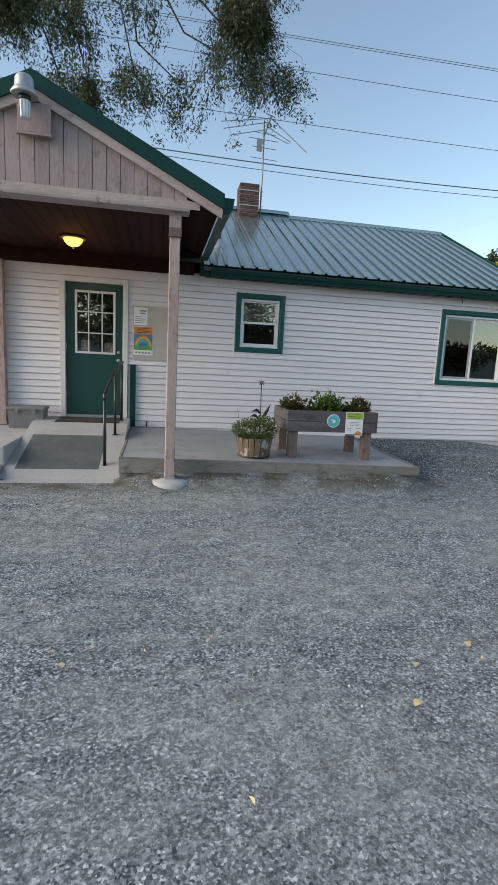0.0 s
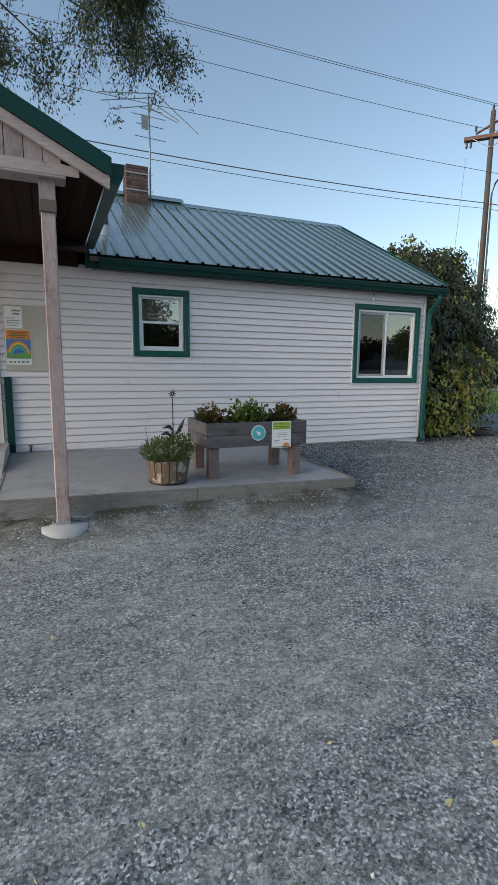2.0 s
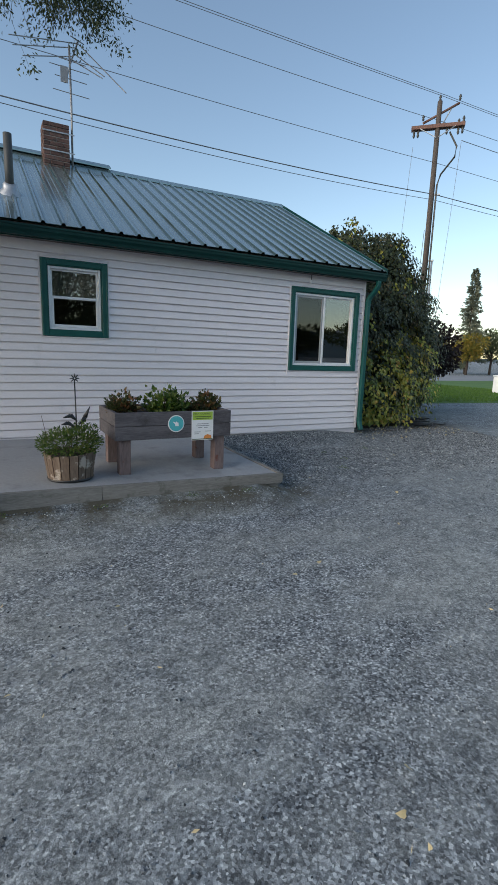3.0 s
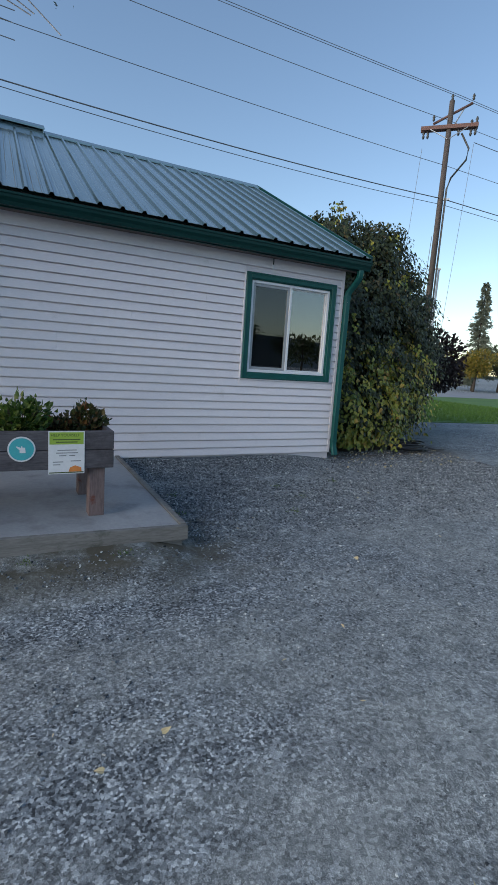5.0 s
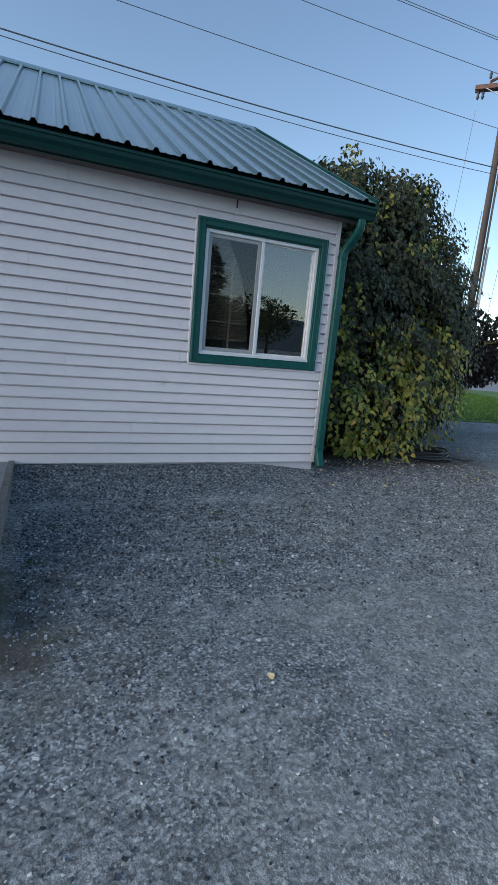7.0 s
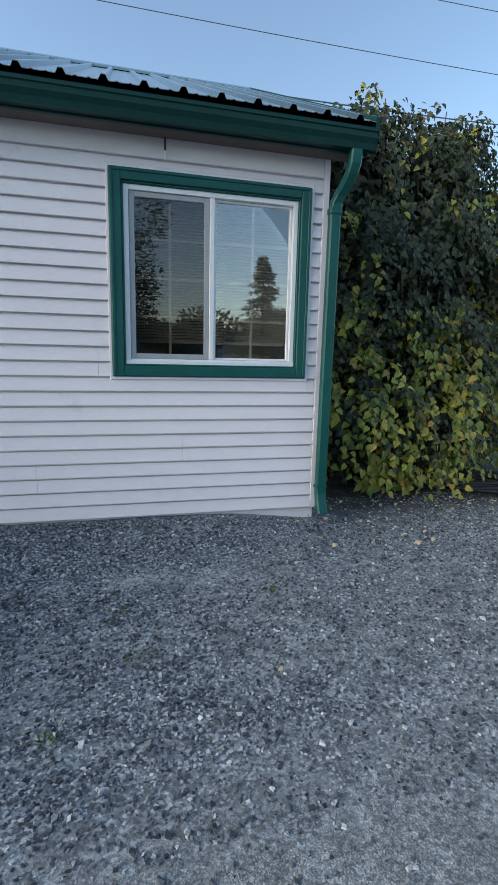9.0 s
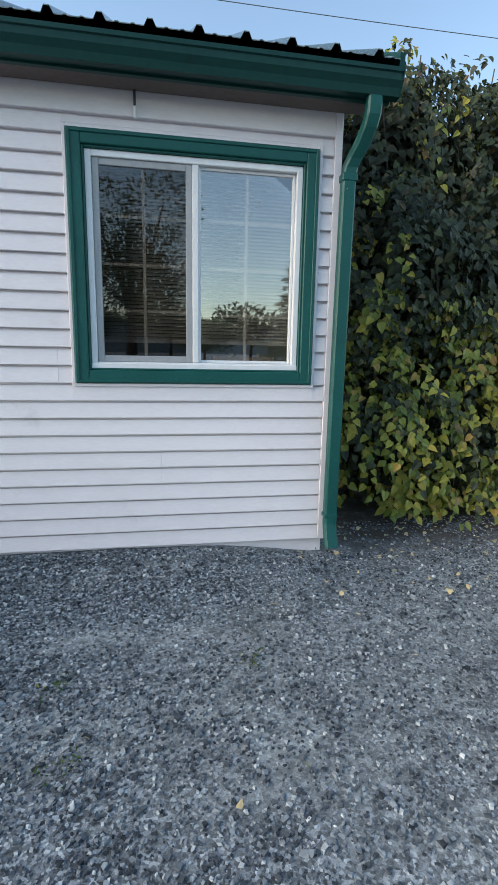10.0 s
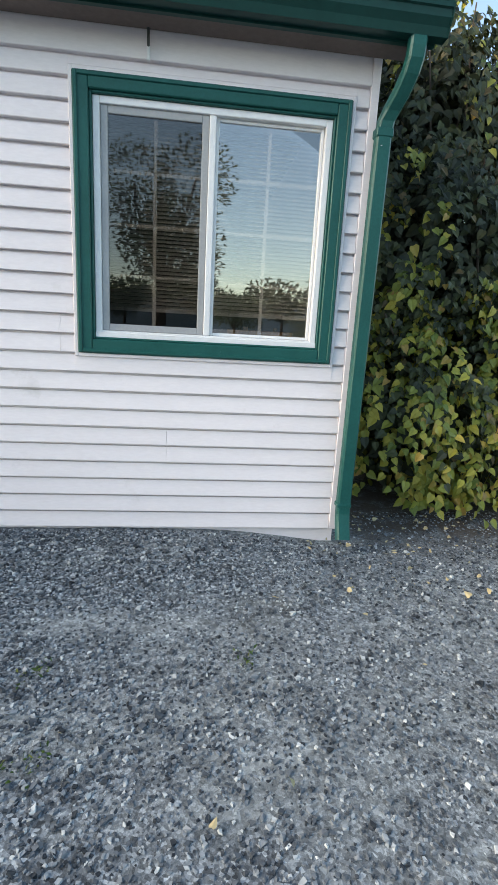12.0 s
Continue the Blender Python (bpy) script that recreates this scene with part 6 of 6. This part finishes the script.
# beyond the lawn and road
spruce(44.0, 36.0, 10.6, 41, w=0.16)
broadleaf(41.6, 34.0, 4.4, 2.0, 42, L_GOLD, "small golden autumn tree beyond the road")
broadleaf(46.5, 35.0, 4.8, 3.0, 43, L_TREE, "dark green broadleaf tree beyond the road")
broadleaf(52, 36, 6.0, 4.2, 44, L_TREE, "dark green broadleaf tree beyond the road")
broadleaf(44, 41, 4.2, 3.2, 45, L_GOLD, "small golden autumn tree beyond the road")
broadleaf(38, 44, 4.0, 3.4, 46, L_TREE, "dark green broadleaf tree beyond the road")
for i in range(16):
    broadleaf(22 + 9 * i, 78 - 1.5 * i + 6 * math.sin(i * 2.1), 5.5 + 1.6 * math.sin(i * 1.7), 5.0, 60 + i, L_TREE, "far dark broadleaf tree beyond the fields", 0.7, 900)
for i in range(14):
    broadleaf(-60 + 11 * i, -62 + 6 * math.sin(i * 1.9), 9.2 + 1.3 * math.sin(i * 2.3), 7.5, 90 + i, L_TREE, "far dark broadleaf tree behind the yard", 0.8, 1500)
# across the yard, mirrored in the window panes
spruce(13.25, -20.0, 8.0, 51, w=0.4)
broadleaf(-3.0, -14.0, 10.5, 4.6, 52, L_TREE, "tall broadleaf tree across the yard", 0.34, 7000)
broadleaf(3.4, -13.0, 10.0, 3.6, 53, L_TREE, "tall broadleaf tree across the yard", 0.2, 9000)
broadleaf(8.5, -34, 5.0, 4.5, 54, L_TREE, "distant broadleaf tree across the yard")
broadleaf(20, -36, 6.0, 5, 55, L_TREE, "distant broadleaf tree across the yard")
broadleaf(-14, -26, 7.0, 5, 56, L_TREE, "distant broadleaf tree across the yard")


# ---------------------------------------------------------------- utility pole and lines
PX, PY = 21.25, 21.2


def utility_pole():
    top = thing("utility_pole", "tall wooden utility pole with crossarms, insulators and conduit", "utility pole", at=(PX, PY, 0.25))
    turn = pose(0, 0, 0, 0, 0, -45)
    part("shaft", tube(bmesh.new(), [(0, 0, -0.3), (0, 0, 7), (0, 0, 14.4)], 0.17, 14, 0.12), M_POLE, top)
    part("crossarm", bx(-1.3, 1.3, -0.17, -0.05, 13.12, 13.30, bevel=0.01), M_ARM, top)
    part("crossarm", bx(-1.3, 1.3, 0.05, 0.17, 13.12, 13.30, bevel=0.01), M_ARM, top)
    # upper slanting arm with braces
    part("upper_arm", tube(bmesh.new(), [(-0.75, 0.16, 13.5), (0.95, 0.16, 14.3)], 0.06, 6), M_ARM, top)
    part("brace", tube(bmesh.new(), [(0.1, 0.16, 13.15), (0.6, 0.16, 14.1)], 0.03, 5), M_STEEL, top)
    for s in (-1, 1):
        part("brace", tube(bmesh.new(), [(s * 0.05, -0.18, 12.65), (s * 0.85, -0.18, 13.12)], 0.022, 5), M_STEEL, top)
    for x, z, d in ((-0.75, 13.55, 0.28), (0.95, 14.35, 0.28), (0.0, 14.4, 0.3), (-1.15, 13.12, -0.35), (-0.95, 13.12, -0.35), (1.0, 13.12, -0.35), (1.2, 13.12, -0.32), (0.45, 13.12, -0.3), (1.22, 13.3, 0.32), (1.0, 13.3, 0.2)):
        part("insulator", lathe(bmesh.new(), [(0.03, 0), (0.07, 0.25 * d), (0.04, 0.45 * d), (0.075, 0.6 * d), (0.03, d)] if d > 0 else [(0.03, d), (0.07, 0.7 * d), (0.04, 0.5 * d), (0.07, 0.3 * d), (0.03, 0)], (x, 0, z), 8), M_PIPE, top)
    part("conduit", tube(bmesh.new(), [(0.22, -0.05, 0), (0.22, -0.05, 10.4), (0.35, -0.05, 10.9), (0.95, -0.05, 11.7), (1.0, -0.05, 12.2), (0.6, -0.05, 12.9)], 0.045, 8), M_PIPE, top)
    part("conduit", tube(bmesh.new(), [(0.33, 0.0, 0), (0.33, 0.0, 6.6)], 0.05, 8), M_STEEL, top)
    for z in (6.6, 9.9):
        part("bracket", bx(0.1, 0.42, -0.05, 0.05, z, z + 0.08), M_STEEL, top)
    part("guy_wire", tube(bmesh.new(), [(-1.15, 0, 12.35), (-1.75, -0.3, 0)], 0.012, 4), M_WIRE, top)
    part("guy_wire", tube(bmesh.new(), [(1.2, 0, 12.4), (0.6, -0.2, 0)], 0.012, 4), M_WIRE, top)
    part("ground_cable", tube(bmesh.new(), [(-0.2, -0.05, 8.2), (-0.45, -0.05, 0)], 0.02, 4), M_WIRE, top)
    for o in top.children:
        o.matrix_basis = turn


utility_pole()


def line(x0, y0, x1, r, height, turn):
    """A cable in an upright plane: height(u) at u metres past the pole, turn metres of drift for each metre of run."""
    n = 40
    pts = [(x, y0 + turn * (x - x0), height(x - PX)) for x in (x0 + (x1 - x0) * i / n for i in range(n + 1))]
    obj("power_line", tube(bmesh.new(), pts, r, 5), M_WIRE, label="thin grey overhead cable strung from the utility pole", category="cable", group="overhead cables")


# height at the pole, slope and sag of each cable, its drift, where it is tied and its thickness
for z, slope, sag, drift, dx, r in ((15.05, -0.028, 0.0003, -0.08, 0.67, 0.012), (14.93, -0.040, 0.0003, -0.10, 0.0, 0.012), (13.75, 0.012, 0.00093, -0.03, -0.53, 0.012), (11.77, 0.038, 0.00072, 0.03, 0.0, 0.012), (10.25, 0.0623, 0.0016, 0.03, -0.1, 0.022), (9.98, 0.0835, 0.00188, 0.076, -0.1, 0.013)):
    line(PX + dx, PY, PX - 50, r, lambda u: z + slope * u + sag * u * u, drift)
    line(PX + dx, PY, PX + 50, r, lambda u: z - 0.035 * u + 0.0008 * u * u, -0.06)
line(PX + 0.85, PY - 0.85, PX + 50, 0.016, lambda u: 12.75 - 0.035 * u + 0.0008 * u * u, -0.05)


# ---------------------------------------------------------------- small things on the ground
def hose_coil():
    top = thing("hose_coil", "loosely coiled black hose lying by the shrub", "hose", at=(8.05, 8.62, 0.27))
    rng = random.Random(6)
    pts = []
    for i in range(130):
        a = i * 0.31
        r = 0.36 + 0.06 * math.sin(i * 0.37) + rng.uniform(-0.02, 0.02)
        pts.append((r * 1.15 * math.cos(a), r * 0.8 * math.sin(a), 0.02 + 0.018 * (i // 21) + 0.008 * math.sin(i * 1.1)))
    pts += [(0.55, -0.28, 0.02), (0.8, -0.22, 0.015), (0.95, -0.05, 0.015)]
    part("coil", tube(bmesh.new(), pts, 0.013, 6), M_HOSE, top)


hose_coil()


def strewn_leaves():
    rng = np.random.default_rng(77)
    spots = [(0.16, 1.93), (0.01, 2.01), (-0.53, 2.25), (-0.14, 2.51), (0.62, 2.41), (-0.27, 2.77), (0.22, 3.14), (2.21, 3.91), (3.1, 3.76), (3.4, 4.26), (5.45, 7.33), (4.62, 6.60), (5.12, 6.26), (6.04, 6.86), (5.9, 7.2), (0.32, 1.7), (-0.1, 1.85), (0.9, 2.0), (1.3, 1.75), (-1.0, 2.3), (1.5, 2.3), (6.5, 7.4), (6.2, 7.7), (4.1, 5.0), (3.7, 6.0), (4.4, 4.6)]
    spots += [(5.75 + 2.9 * rng.uniform() ** 1.2, 7.3 + 1.2 * rng.uniform() ** 0.7) for _ in range(190)]
    spots += [(rng.uniform(-1.5, 7.5), rng.uniform(1.5, 7.2)) for _ in range(26)]
    spots += [(rng.uniform(-2.0, 4.0), rng.uniform(1.2, 4.6)) for _ in range(34)]
    for x, y in spots:
        ob = leaves("fallen_leaf", [(0, 0, 0.015)], [(math.cos(x * 91), math.sin(x * 91), 0.12)], [rng.uniform(0.02, 0.042)], L_FALLEN, heart=rng.uniform() < 0.4, label="dry yellowed leaf lying on the gravel", category="leaf", group="fallen leaves")
        ob.location = (x, y, ground_z(x, y))


strewn_leaves()


def weeds():
    rng = np.random.default_rng(12)
    ps, ws, ss = [], [], []
    for x, y in ((4.55, 6.5), (4.2, 6.1), (5.3, 6.95), (4.45, 6.9), (1.8, 5.42), (0.1, 5.42), (2.4, 5.40), (0.9, 5.38), (3.1, 6.3), (-0.4, 5.05), (3.2, 6.8)):
        n = 30
        ps.append(np.array([x, y, ground_z(x, y) - 0.005]) + rng.normal(0, 0.04, (n, 3)) * np.array([1, 1, 0]))
        ws.append(np.stack([rng.normal(0, 0.8, n), rng.normal(0, 0.8, n), np.full(n, 0.5)], -1))
        ss.append(rng.uniform(0.012, 0.03, n))
    leaves("weeds", np.concatenate(ps), np.concatenate(ws), np.concatenate(ss), L_HERB, label="small dry weed tufts growing in the gravel", category="weed", kind="stuff")


weeds()


def cable_clip():
    top = thing("cable_hook", "short dark hook with a white clip under the eave", "hook", at=(4.78, WALL - 0.03, 2.80))
    part("hook", tube(bmesh.new(), [(0, 0.0, 0.185), (0, -0.01, 0.10), (0, -0.005, 0.05)], 0.007, 6), M_PIPE, top)
    part("clip", bx(-0.008, 0.008, -0.012, 0.012, 0.0, 0.06, bevel=0.003), M_WHITE, top, "white plastic clip")


cable_clip()


def outlet_cover():
    top = thing("outlet_cover", "pale weatherproof outlet cover fixed low on the siding", "outlet", at=(2.537, WALL - 0.022, 0.822))
    part("plate", bx(-0.075, 0.075, -0.012, 0.0, -0.075, 0.075, bevel=0.004), M_SIDING, top)
    part("cover", bx(-0.045, 0.045, -0.03, -0.0125, -0.05, 0.05, bevel=0.006), M_WHITE, top)
    part("hinge", bx(-0.045, 0.045, -0.028, -0.0125, 0.051, 0.058), M_GREYFRAME, top)


outlet_cover()


def utility_box():
    top = thing("utility_box", "small white utility box standing on the lawn", "utility box", at=(19.96, 15.00, 0.285))
    part("body", bx(-0.25, 0.25, -0.2, 0.2, 0.0, 0.72, bevel=0.02), M_WHITE, top)
    part("lid", bx(-0.28, 0.28, -0.23, 0.23, 0.722, 0.79, bevel=0.02), M_WHITE, top)
    part("base", bx(-0.3, 0.3, -0.25, 0.25, -0.05, -0.001), M_CONCRETE, top)


utility_box()
